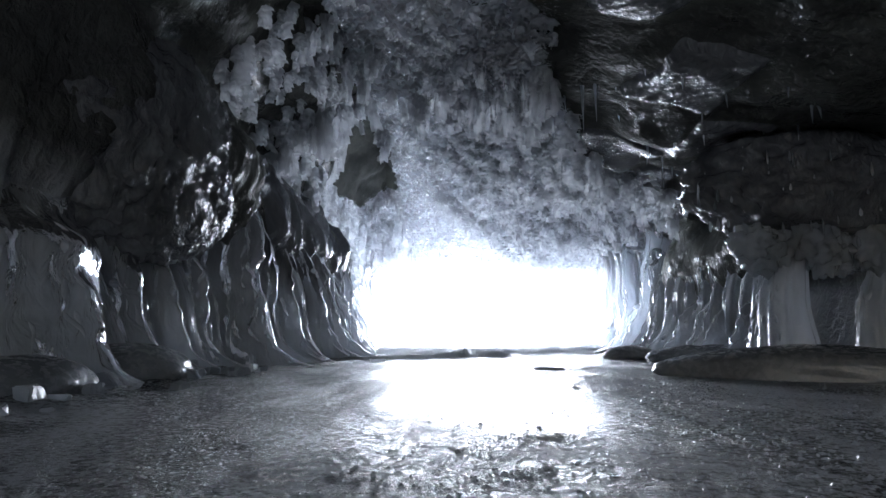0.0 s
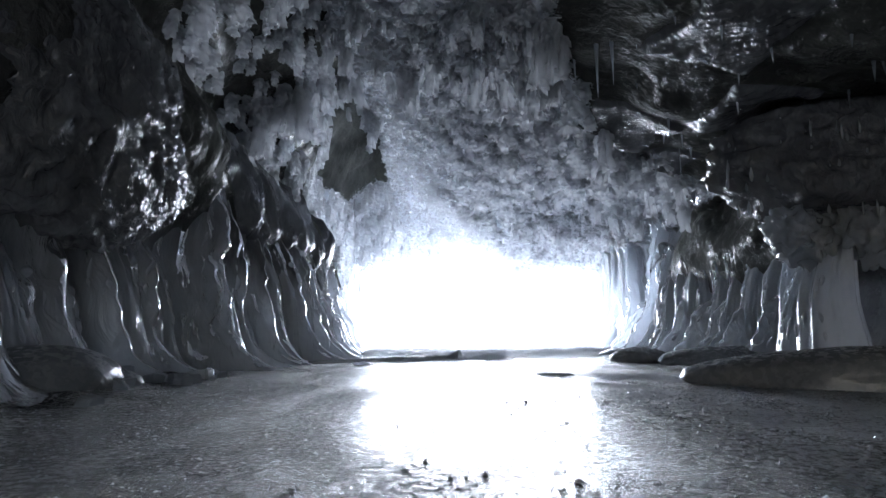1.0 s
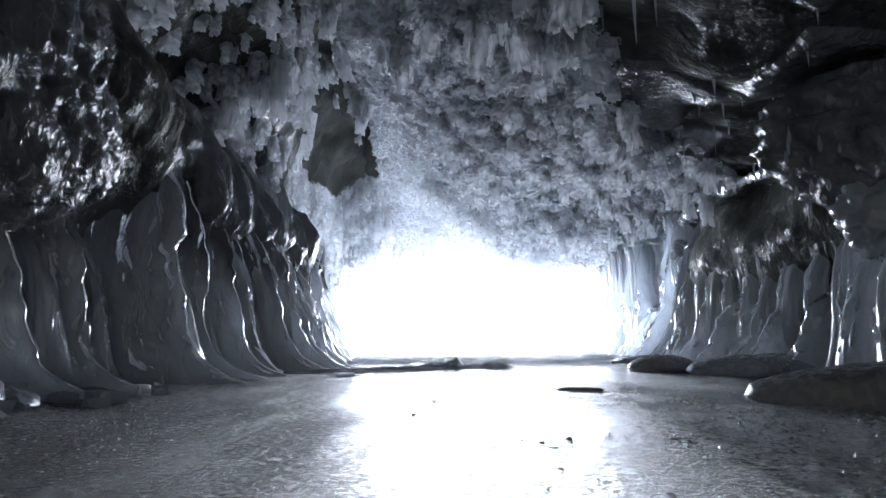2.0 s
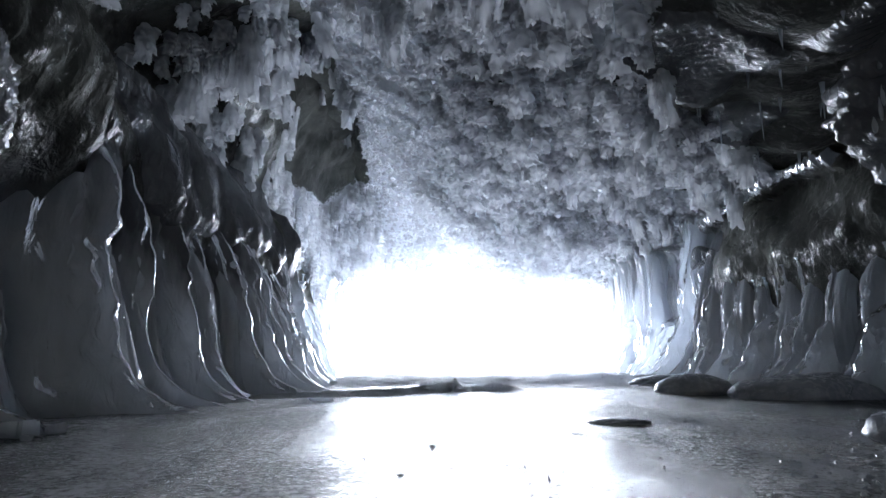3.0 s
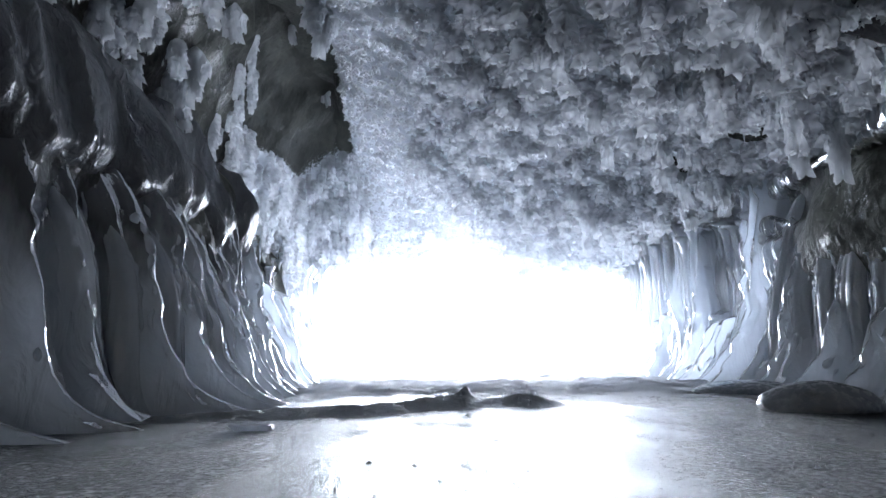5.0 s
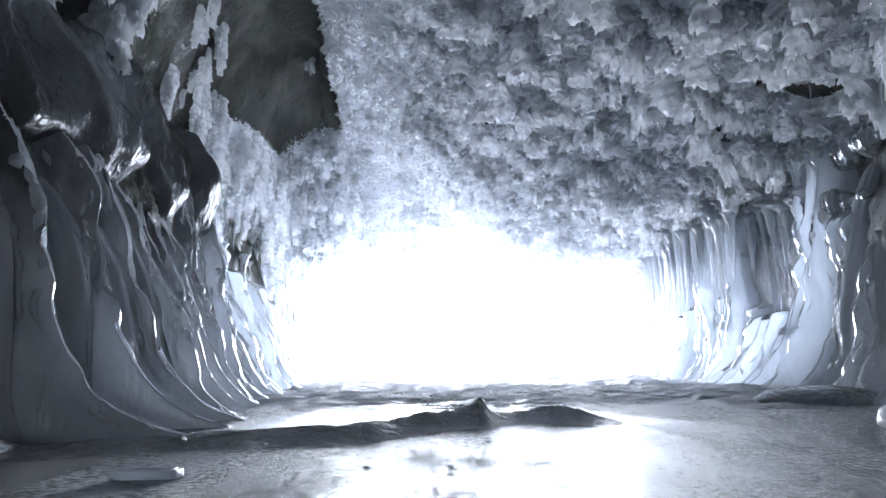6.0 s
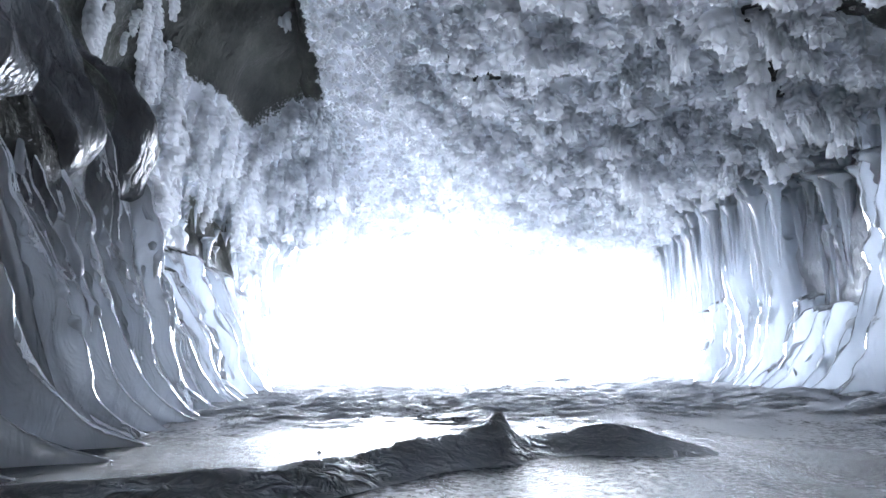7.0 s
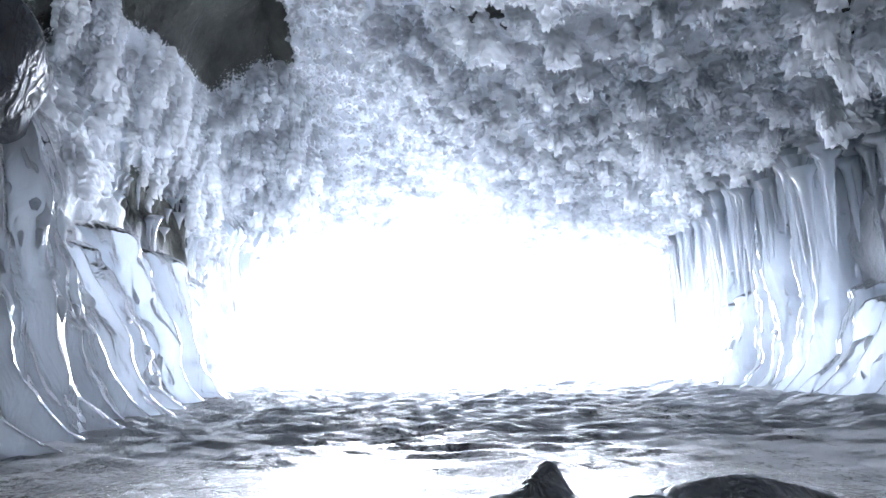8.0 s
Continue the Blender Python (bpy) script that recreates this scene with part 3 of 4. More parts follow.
def skirt(side, y0, y1, height, depth, flare, toe, seed, mat, ribs=4, fall=0.15, fade_top=1.0, bead=1.0):
    """A frozen flow that clings to the wall: swells towards its far edge, spreads into a foot, thins out above.
    side: 1 on the west wall, -1 on the east."""
    rng_ = np.random.default_rng(seed)
    yc = 0.5 * (y0 + y1)
    at = (float(wall_x(side, np.array([yc]), np.array([0.0]))[0]), yc, 0.0)
    top = new("frozen_flow")
    top.location = at

    def surface(S, Z):
        s, z = S.ravel(), Z.ravel() * height - 0.06
        edge_ = 0.76 + 0.06 * wave(np.stack([z * 2.2, 0 * z, 0 * z + seed], 1), seed)
        b = np.where(s < edge_, (np.clip(s, 0, 1) / edge_) ** 1.15, np.sqrt(np.clip(1 - ((s - edge_) / (1 - edge_)) ** 2, 0, 1)))
        foot = np.exp(-np.clip(z, 0, 9) / fall)
        up = np.clip((z + 0.06) / height, 0, 1)
        ragged = 0.12 * wave(np.stack([s * 5, 0 * s, 0 * s + seed * 1.7], 1), seed + 2)
        thin = 1 - (step(0.55, 1.0, up + 0.6 * ragged) if fade_top else step(0.84, 1.0, up + 0.3 * ragged))
        y = y0 + (y1 - y0) * s + 0.6 * toe * foot * s
        q = np.stack([s * 3.2 + seed, z * 0.9, 0 * s], 1)
        grooves = 0.22 * rough(q * np.array((1.5, 0.6, 1)), 3, seed + 5) + 0.10 * wave(np.stack([s * 3, z * 5, 0 * s + seed], 1), 9) + 0.09 * wave(np.stack([s * 8, z * 9, 0 * s + seed], 1), 10)
        drips = 0.035 * (1 - np.abs(wave(np.stack([s * 9 + 0.4 * wave(np.stack([s * 2, z * 2, 0 * s + seed], 1), 4), z * 0.9, 0 * s + seed * 2.2], 1), seed + 8))) ** 3
        bulge = 0.03 * np.sin(z * rng_phase[0] + rng_phase[1])
        x = wall_x(side, y, z) + side * (b * (1.05 * depth * thin * (1 + grooves) + 0.75 * flare * foot * (0.4 + 0.6 * s) * (1 + grooves) + bulge * thin + (drips + 0.03 * np.clip(wave(np.stack([y * 6.0, z * 3.0, 0 * s], 1), 21), 0, 1)) * step(0.2, 0.6, z)) - 0.14 * (1 - b) - 0.10 * (1 - thin) * step(0.3, 0.8, up))
        return np.stack([x - at[0], y - at[1], z - at[2]], 1)

    rng_phase = rng_.uniform(2.5, 5.0), rng_.uniform(0, 6)
    nu, nz = 46, 60
    S, Z = np.meshgrid(np.linspace(0, 1, nu), np.linspace(0, 1, nz) ** 1.25, indexing="ij")
    front = surface(S, Z)
    back = front.copy()
    back[:, 0] = wall_x(side, front[:, 1] + at[1], front[:, 2]) - at[0] - side * 0.45
    f1 = quads(nu, nz)
    f2 = quads(nu, nz)[:, ::-1] + len(front)
    loop = [k for k in range(nz)] + [k * nz + nz - 1 for k in range(1, nu)] + [(nu - 1) * nz + k for k in range(nz - 2, -1, -1)] + [k * nz for k in range(nu - 2, 0, -1)]
    o = len(front)
    rim = [[loop[k], loop[(k + 1) % len(loop)], loop[(k + 1) % len(loop)] + o, loop[k] + o] for k in range(len(loop))]
    faces = f1.tolist() + f2.tolist() + [r[::-1] for r in rim]
    if side > 0:
        faces = [f[::-1] for f in faces][::1]
    sheet = part("sheet", np.concatenate([front, back]), [f[::-1] for f in faces], mat, top)
    # tone darkens by height, before the sheet itself thins; includes painted shade
    top_dark = step(0.30, 0.64, Z.ravel() + 0.10 * wave(np.stack([S.ravel() * 4, 0 * S.ravel(), 0 * S.ravel() + seed], 1), seed + 12)) * fade_top
    sheet.data.attributes.new("thin", "FLOAT", "POINT").data.foreach_set("value", np.concatenate([top_dark, top_dark]).astype(np.float32))
    for k in range(ribs):
        n = 90
        s0 = rng_.uniform(0.70, 0.80) if k < 2 else rng_.uniform(0.35, 0.95)
        z_a = rng_.uniform(0.12, 0.5)
        zz = np.linspace(z_a, z_a + rng_.uniform(0.10, 0.34) / bead, n)
        ss = np.clip(s0 + 0.05 * np.sin(zz * rng_.uniform(4, 9) + k) + 0.03 * wave(np.stack([zz * 12, 0 * zz + k, 0 * zz + seed], 1), 3), 0.02, 0.98)
        mid = surface(ss, zz) - np.array((side * 0.007, 0.0, 0.0))
        d = np.gradient(mid, axis=0)
        d /= np.linalg.norm(d, axis=1, keepdims=True)
        e1 = np.cross(d, np.array((side, 0.3, 0.1)))
        e1 /= np.linalg.norm(e1, axis=1, keepdims=True)
        e2 = np.cross(d, e1)
        w = bead * rng_.uniform(0.012, 0.030) * np.sin(np.linspace(0.1, math.pi - 0.02, n)) ** 0.6 * np.clip(0.25 + 1.5 * wave(np.stack([zz * height * 13, 0 * zz + k, 0 * zz + seed], 1), 7), 0.04, 1.5)
        ang = np.linspace(0, 6.283, 7, endpoint=False)
        ring = mid[:, None] + w[:, None, None] * (np.cos(ang)[None, :, None] * e1[:, None] + np.sin(ang)[None, :, None] * e2[:, None])
        part("drip_rib", ring.reshape(-1, 3), quads(n, 7, True), BEAD if mat is PALE else mat, top, "glassy beaded drip")
    return top


for k, (y0, y1, hgt, dep, fl, toe) in enumerate([
        (2.6, 4.5, 1.7, 0.40, 0.55, 0.3), (4.3, 5.3, 1.7, 0.22, 0.45, 0.3), (5.15, 5.85, 1.7, 0.22, 0.45, 0.3), (5.7, 6.5, 1.7, 0.24, 0.45, 0.3),
        (6.35, 7.6, 2.5, 0.36, 0.55, 0.4), (7.45, 8.1, 2.4, 0.24, 0.45, 0.35), (7.95, 8.75, 2.5, 0.26, 0.5, 0.35), (8.6, 9.2, 2.4, 0.22, 0.45, 0.35),
        (9.05, 9.8, 2.5, 0.26, 0.45, 0.35), (9.65, 10.2, 2.5, 0.24, 0.42, 0.35), (10.05, 10.6, 2.6, 0.24, 0.4, 0.35), (10.45, 10.9, 2.5, 0.24, 0.38, 0.35),
        (10.75, 11.2, 2.4, 0.22, 0.36, 0.35), (11.05, 11.6, 2.3, 0.2, 0.34, 0.35),
        (11.5, 12.1, 2.8, 0.22, 0.34, 0.3), (12.0, 12.6, 3.0, 0.24, 0.32, 0.3), (12.5, 13.2, 3.0, 0.26, 0.32, 0.3)]):
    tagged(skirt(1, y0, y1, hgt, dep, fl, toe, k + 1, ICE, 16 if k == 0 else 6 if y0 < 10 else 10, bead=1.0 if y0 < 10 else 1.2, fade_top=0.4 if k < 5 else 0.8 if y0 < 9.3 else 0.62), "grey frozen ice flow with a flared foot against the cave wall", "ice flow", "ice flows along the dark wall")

for k, (y0, y1, hgt, dep) in enumerate([
        (13.0, 13.6, 1.5, 0.24), (13.5, 14.2, 1.6, 0.26), (14.1, 14.9, 1.9, 0.34),
        (14.8, 15.4, 1.8, 0.2), (15.3, 16.1, 1.85, 0.36), (16.0, 16.6, 1.6, 0.2), (16.5, 17.1, 1.6, 0.24), (17.0, 17.6, 1.7, 0.24), (17.5, 18.1, 2.2, 0.28), (18.0, 18.7, 2.9, 0.3), (18.6, 19.5, 3.0, 0.34), (19.4, 20.4, 3.0, 0.4)]):
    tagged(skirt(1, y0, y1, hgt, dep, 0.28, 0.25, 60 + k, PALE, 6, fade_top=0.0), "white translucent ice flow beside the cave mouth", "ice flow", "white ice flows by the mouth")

for k, (y, hgt, rt, rf) in enumerate([(4.75, 1.25, 0.12, 0.30), (5.2, 1.3, 0.14, 0.30), (5.65, 1.3, 0.12, 0.34), (6.1, 1.4, 0.15, 0.34), (6.55, 1.5, 0.13, 0.32), (7.5, 2.15, 0.23, 0.36), (8.15, 1.8, 0.15, 0.32),
                                      (8.65, 1.75, 0.14, 0.32), (9.1, 1.7, 0.15, 0.32), (9.55, 1.6, 0.13, 0.32), (9.95, 1.6, 0.14, 0.3), (10.35, 1.5, 0.12, 0.3), (10.7, 1.5, 0.13, 0.28), (11.05, 1.4, 0.12, 0.28), (11.4, 1.3, 0.12, 0.26), (11.8, 1.2, 0.12, 0.26)]):
    x = float(wall_x(1, np.array([y]), np.array([0.7]))[0]) + 0.14
    tagged(flow(x, y, hgt, rt, rf, 55, 140 + k, ICE, -0.06, flare=0.24, ribs=7, tuck=0.3), "pale grey ice column with a broad swept foot", "ice column", "ice columns along the dark wall")

# ---- east side: overhanging boulder, pale columns and mounds ----
def lump(name, centre, size, seed, mat, amount=0.2, freq=1.2, flat=None, sub=5, turn=0.0, crease=0.0):
    bm = bmesh.new()
    bmesh.ops.create_icosphere(bm, subdivisions=sub, radius=1)
    co = np.array([v.co[:] for v in bm.verts])
    r = 1 + amount * rough(co * freq + seed * 3.7, 4, seed)
    if crease:
        r += crease * (1 - np.abs(wave(co * np.array((9, 9, 4)) + co[:, 2:] * 3, seed))) ** 2 + crease * rough(co * 5, 3, seed + 1)
    co = co * r[:, None]
    if flat is not None:
        co[:, 2] = np.where(co[:, 2] < flat, flat + (co[:, 2] - flat) * 0.1, co[:, 2])
    co = co * np.array(size)
    c, s = math.cos(radians(turn)), math.sin(radians(turn))
    co = np.stack([co[:, 0] * c - co[:, 1] * s, co[:, 0] * s + co[:, 1] * c, co[:, 2]], 1) + np.array(centre)
    faces = [[v.index for v in f.verts] for f in bm.faces]
    bm.free()
    return new(name, mesh_of(name, co, faces, mat))


boulder = tagged(lump("boulder", (4.3, 6.6, 2.02), (1.4, 0.95, 0.72), 4, GLAZE, 0.2, 1.6, sub=6, crease=0.03), "dark glazed overhanging rock with pale ice below", "rock")
for k in range(14):
    bm = bmesh.new()
    bmesh.ops.create_icosphere(bm, subdivisions=4, radius=1)
    co = np.array([v.co[:] for v in bm.verts])
    fa = np.array([[v.index for v in f.verts] for f in bm.faces])
    bm.free()
    co = co * (0.85 + 0.6 * (0.5 - cells(co * 2.2 + k * 4.1, k)) + 0.08 * rough(co * 4 + k, 3, k))[:, None]
    lobe = new("ice_lobe", mesh_of("ice_lobe", co * np.array((0.24, 0.3, 0.24 + 0.06 * (k % 3))) + np.array((3.25 + 0.145 * k, 6.22 + 0.10 * (k % 4) - 0.03 * k, 1.32 - 0.06 * (k % 2))), fa, CLEAR))
    lobe.parent = boulder
    tagged(lobe, "pale lumpy ice below the rock")

bead_rng = np.random.default_rng(12)
skin = np.array([v.co[:] for v in boulder.data.vertices])
facing = np.array([v.normal[:] for v in boulder.data.vertices])
for k in bead_rng.choice(np.where((facing[:, 1] < -0.1) & (facing[:, 2] < 0.5))[0], 110, replace=False):
    z, a = np.meshgrid(np.linspace(0, 1, 8), np.linspace(0, 6.283, 8, endpoint=False), indexing="ij")
    w, tall_ = bead_rng.uniform(0.012, 0.024), bead_rng.uniform(0.05, 0.16)
    r = w * np.sin(np.clip(z, 0.02, 0.98) * math.pi) ** 0.6 * (0.5 + 0.7 * z)
    part("ice_bead", np.stack([(r * np.cos(a)).ravel(), (r * np.sin(a)).ravel(), (-tall_ * z).ravel()], 1) + skin[k] + 0.004 * facing[k], quads(8, 8, True)[:, ::-1], GLOSS, boulder, "glassy drip of ice")

for k, (x, y, z, sx, sy, sz, turn) in enumerate([
        (3.2, 5.25, 0.03, 1.25, 0.55, 0.25, -25), (3.05, 9.75, 0.03, 0.42, 0.35, 0.18, 0), (3.55, 8.85, 0.02, 0.55, 0.4, 0.2, -10),
        (3.5, 11.6, 0.02, 0.6, 0.4, 0.14, 0), (4.2, 9.2, 0.02, 0.6, 0.7, 0.22, 0),
        (1.15, 6.65, 0.0, 0.19, 0.13, 0.028, 0),
        (-2.55, 4.75, 0.03, 0.55, 0.6, 0.26, 20), (-2.6, 3.5, 0.03, 0.5, 0.6, 0.24, 0), (-2.25, 5.1, 0.02, 0.25, 0.3, 0.13, 30)]):
    tagged(lump("ice_mound", (x, y, z), (sx, sy, sz), 20 + k, MOUND, 0.13, 0.9, -0.2, 5, turn),
           "smooth rounded grey ice mound on the ice floor", "ice mound", "ice mounds")

for k, (x, y, hgt, rt, rf) in enumerate([(3.62, 6.3, 1.3, 0.25, 0.16), (4.45, 6.1, 1.4, 0.16, 0.15), (3.95, 7.4, 1.2, 0.15, 0.12), (4.3, 8.0, 1.5, 0.18, 0.2)]):
    tagged(flow(x, y, hgt, rt, rf, 165, 40 + k, ICE, 0.0, flare=0.18, ribs=6, tuck=0.15), "pale frozen ice column under the rock overhang", "ice column", "ice columns under the overhang")
for k, (y, hgt, rt, rf) in enumerate([(8.5, 1.35, 0.13, 0.22), (8.95, 1.3, 0.12, 0.22), (9.4, 1.45, 0.15, 0.24), (9.85, 1.4, 0.12, 0.22), (10.25, 1.5, 0.14, 0.24), (10.7, 1.5, 0.12, 0.2), (11.05, 1.6, 0.13, 0.22), (11.4, 1.7, 0.12, 0.2), (11.75, 1.8, 0.13, 0.2), (12.1, 1.9, 0.14, 0.2)]):
    x = float(wall_x(-1, np.array([y]), np.array([0.7]))[0]) - 0.14
    tagged(flow(x, y, hgt + 0.6, rt, rf, 125, 170 + k, ICE, 0.03, flare=0.2, ribs=9, tuck=0.45), "grey ice column with glassy drips against the rock", "ice column", "ice columns under the rock face")
for k, (y0, y1, hgt, dep, fl) in enumerate([(8.2, 9.0, 1.25, 0.34, 0.25), (8.9, 9.6, 1.3, 0.3, 0.25), (9.5, 10.1, 1.35, 0.34, 0.25), (10.0, 10.8, 1.4, 0.3, 0.25), (10.7, 11.3, 1.6, 0.3, 0.25), (11.2, 12.0, 1.9, 0.32, 0.25)]):
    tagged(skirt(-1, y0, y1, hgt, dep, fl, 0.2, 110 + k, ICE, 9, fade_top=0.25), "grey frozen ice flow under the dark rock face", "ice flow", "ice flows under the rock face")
for k, (y0, y1, hgt, dep) in enumerate([(11.9, 12.4, 2.2, 0.24), (12.3, 12.75, 3.3, 0.34), (12.7, 13.15, 3.3, 0.3), (13.1, 13.5, 1.15, 0.34), (13.45, 13.85, 1.1, 0.36), (13.8, 14.25, 1.15, 0.36),
                                        (14.2, 14.6, 1.3, 0.34), (14.5, 14.95, 3.4, 0.32), (14.9, 15.3, 3.4, 0.28), (15.25, 15.8, 3.4, 0.34), (15.7, 16.2, 3.4, 0.3), (16.1, 16.6, 1.5, 0.34),
                                        (16.5, 17.0, 1.4, 0.4), (16.9, 17.5, 3.4, 0.45), (17.4, 18.0, 3.4, 0.5), (17.9, 18.6, 3.4, 0.55), (18.5, 19.5, 3.4, 0.65), (19.3, 20.4, 3.4, 0.8)]):
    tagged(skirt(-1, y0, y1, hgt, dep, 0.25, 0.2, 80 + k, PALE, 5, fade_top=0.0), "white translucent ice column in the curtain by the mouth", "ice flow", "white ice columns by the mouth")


# ---- sheets of rippled ice on the rock ----
def drape(name, grid, nrm, y0, y1, c0, c1, ripple, mat, proud=0.05):
    """A sheet of ice that follows the rock between y0 and y1 and the columns c0 to c1 of its grid."""
    i0, i1 = np.searchsorted(YS, (y0, y1))
    g, n = grid[i0:i1, c0:c1], nrm[i0:i1, c0:c1]
    up = np.repeat(np.repeat(g, 2, 0), 2, 1)
    k = np.ones(3) / 3
    for axis in (0, 1):
        up = np.apply_along_axis(lambda v: np.convolve(np.pad(v, 1, mode="edge"), k, "valid"), axis, up)
        up = np.apply_along_axis(lambda v: np.convolve(np.pad(v, 1, mode="edge"), k, "valid"), axis, up)
    nn = np.repeat(np.repeat(n, 2, 0), 2, 1)
    nu, nv = up.shape[:2]
    U, V = np.meshgrid(np.linspace(0, 1, nu), np.linspace(0, 1, nv), indexing="ij")
    flat = up.reshape(-1, 3)
    rag = (0.07 * rough(flat * 2.5, 3, 33) + 0.16 * wave(flat * np.array((0.6, 4.0, 0.6)), 35)).reshape(nu, nv)
    fade = step(0.0, 0.22, np.minimum(np.minimum(U, 1 - U), np.minimum(V, 1 - V)) + rag)
    h = (proud + ripple(flat).reshape(nu, nv)) * fade - 0.10 * (1 - fade)
    front = (up + nn * h[:, :, None]).reshape(-1, 3)
    back = (up - nn * 0.25).reshape(-1, 3)
    f1, o = quads(nu, nv), len(front)
    loop = [k_ for k_ in range(nv)] + [k_ * nv + nv - 1 for k_ in range(1, nu)] + [(nu - 1) * nv + k_ for k_ in range(nv - 2, -1, -1)] + [k_ * nv for k_ in range(nu - 2, 0, -1)]
    rim = [[loop[q], loop[(q + 1) % len(loop)], loop[(q + 1) % len(loop)] + o, loop[q] + o] for q in range(len(loop))]
    faces = f1[:, ::-1].tolist() + (f1 + o).tolist() + rim
    return new(name, mesh_of(name, np.concatenate([front, back]), faces, mat))


def runs(p):
    q = np.stack([p[:, 1] * 3.2 + p[:, 2] * 0.8, p[:, 2] * 0.55, p[:, 0] * 0.5], 1)
    return 0.09 * (1 - np.abs(wave(q, 111))) ** 3 + 0.02 * wave(p * 2.5, 113)


def washboard(p):
    q = p + 0.12 * np.stack([wave(p * 2, 105), wave(p * 2, 107), 0 * p[:, 0]], 1)
    return 0.018 * np.abs(np.sin((q[:, 0] * 0.9 + q[:, 1] * 0.8) * 36)) ** 0.7 + 0.03 * wave(p * 3, 109)


def west_col(z):
    return int(np.argmin(np.abs(west_grid[210, :, 2] - z)))


def wrinkled_mass(centre, size, seed):
    """A bulging mass of dark ice, crumpled into short slanting ridges."""
    bm = bmesh.new()
    bmesh.ops.create_icosphere(bm, subdivisions=6, radius=1)
    co = np.array([v.co[:] for v in bm.verts])
    faces = [[v.index for v in f.verts] for f in bm.faces]
    bm.free()
    p = co * np.array(size)
    bulge = 0.12 * rough(p * 1.4 + seed, 3, seed)
    q = np.stack([p[:, 1] * 10.0 + p[:, 2] * 6.0, p[:, 2] * 5.0 - p[:, 1] * 2.5, p[:, 0] * 5], 1) + 0.8 * np.stack([wave(p * 3, 1), wave(p * 3, 2), wave(p * 3, 3)], 1)
    crumple = 0.075 * (1 - np.abs(wave(q, 101))) ** 2 + 0.04 * (1 - np.abs(wave(q * 2.0, 103))) ** 2
    p = p + co * (bulge + crumple)[:, None] + np.array(centre)
    return new("wrinkled_ice", mesh_of("wrinkled_ice", p, faces, GLAZE))


tagged(wrinkled_mass((-2.74, 5.25, 1.98), (0.66, 1.30, 0.86), 3), "dark wrinkled bulge of ice on the cave wall", "ice bulge")
tagged(drape("wrinkled_ice", west_grid, west_n, 7.0, 12.9, west_col(1.5), west_col(3.1), runs, GLAZE, 0.12), "dark glossy ice sheet with runs on the wall", "ice sheet")
for y0, y1, x0, x1 in ((6.7, 8.4, 1.6, 2.8), (7.8, 9.6, 2.6, 3.6), (4.2, 5.7, 1.7, 2.7), (5.5, 7.0, 2.4, 3.5), (3.6, 4.6, 1.0, 1.9)):
    r = int(np.searchsorted(YS, (y0 + y1) / 2))
    c0, c1 = (int(np.argmin(np.abs(roof_grid[r, :, 0] - v))) for v in (x0, x1))
    tagged(drape("rippled_ice", roof_grid, roof_n, y0, y1, c0, c1, washboard, GLAZE, 0.05), "dark rippled glassy ice sheet under the ceiling", "ice sheet", "rippled ice sheets")
def rippled_ledge(path, drop, out, seed, way=(-1.0, -0.5, 0.0)):
    """A rounded band of clear ice along path, unevenly fluted across, that bulges along way."""
    c = np.array(path, float)
    n, nv = int(60 * np.linalg.norm(np.diff(c, axis=0), axis=1).sum()) + 8, 14
    u = np.linspace(0, len(c) - 1, n)
    mid = np.stack([np.interp(u, np.arange(len(c)), c[:, k]) for k in range(3)], 1)
    run = np.concatenate([[0], np.cumsum(np.linalg.norm(np.diff(mid, axis=0), axis=1))])
    ends = step(0, 0.12, run) * step(run[-1], run[-1] - 0.12, run)
    a = np.linspace(-0.5 * math.pi, 0.5 * math.pi, nv)
    R, A = np.meshgrid(np.arange(n), a, indexing="ij")
    q = np.stack([run[R].ravel(), A.ravel(), 0 * A.ravel() + seed], 1)
    flute = (1 - np.abs(wave(q * np.array((13.0, 0.5, 1)), seed + 2))).reshape(R.shape) ** 2 + 0.5 * wave(q * np.array((6.0, 1.2, 1)), seed).reshape(R.shape)
    fat = ends[R] * (0.7 + 0.45 * wave(q * np.array((2.6, 0.1, 1)), seed + 1).reshape(R.shape))
    r = fat * (1 + 0.28 * flute)
    way = np.array(way) / np.linalg.norm(way)
    along = (c[-1] - c[0]) / np.linalg.norm(c[-1] - c[0])
    up = np.cross(way, along)
    up = up / np.linalg.norm(up) * (1 if up[2] >= 0 else -1)
    v = mid[R] + (out * r * np.cos(A) - 0.06)[:, :, None] * way + (0.5 * drop * r * np.sin(A))[:, :, None] * up
    back = mid[R] - 0.25 * way + (0.5 * drop * r * np.sin(A))[:, :, None] * up
    nn = n * nv
    f = quads(n, nv)
    loop = [k for k in range(nv)] + [k * nv + nv - 1 for k in range(1, n)] + [(n - 1) * nv + k for k in range(nv - 2, -1, -1)] + [k * nv for k in range(n - 2, 0, -1)]
    rim = [[loop[q_], loop[(q_ + 1) % len(loop)], loop[(q_ + 1) % len(loop)] + nn, loop[q_] + nn] for q_ in range(len(loop))]
    return new("rippled_ledge", mesh_of("rippled_ledge", np.concatenate([v.reshape(-1, 3), back.reshape(-1, 3)]), f.tolist() + (f[:, ::-1] + nn).tolist() + [q_[::-1] for q_ in rim], GLOSS))


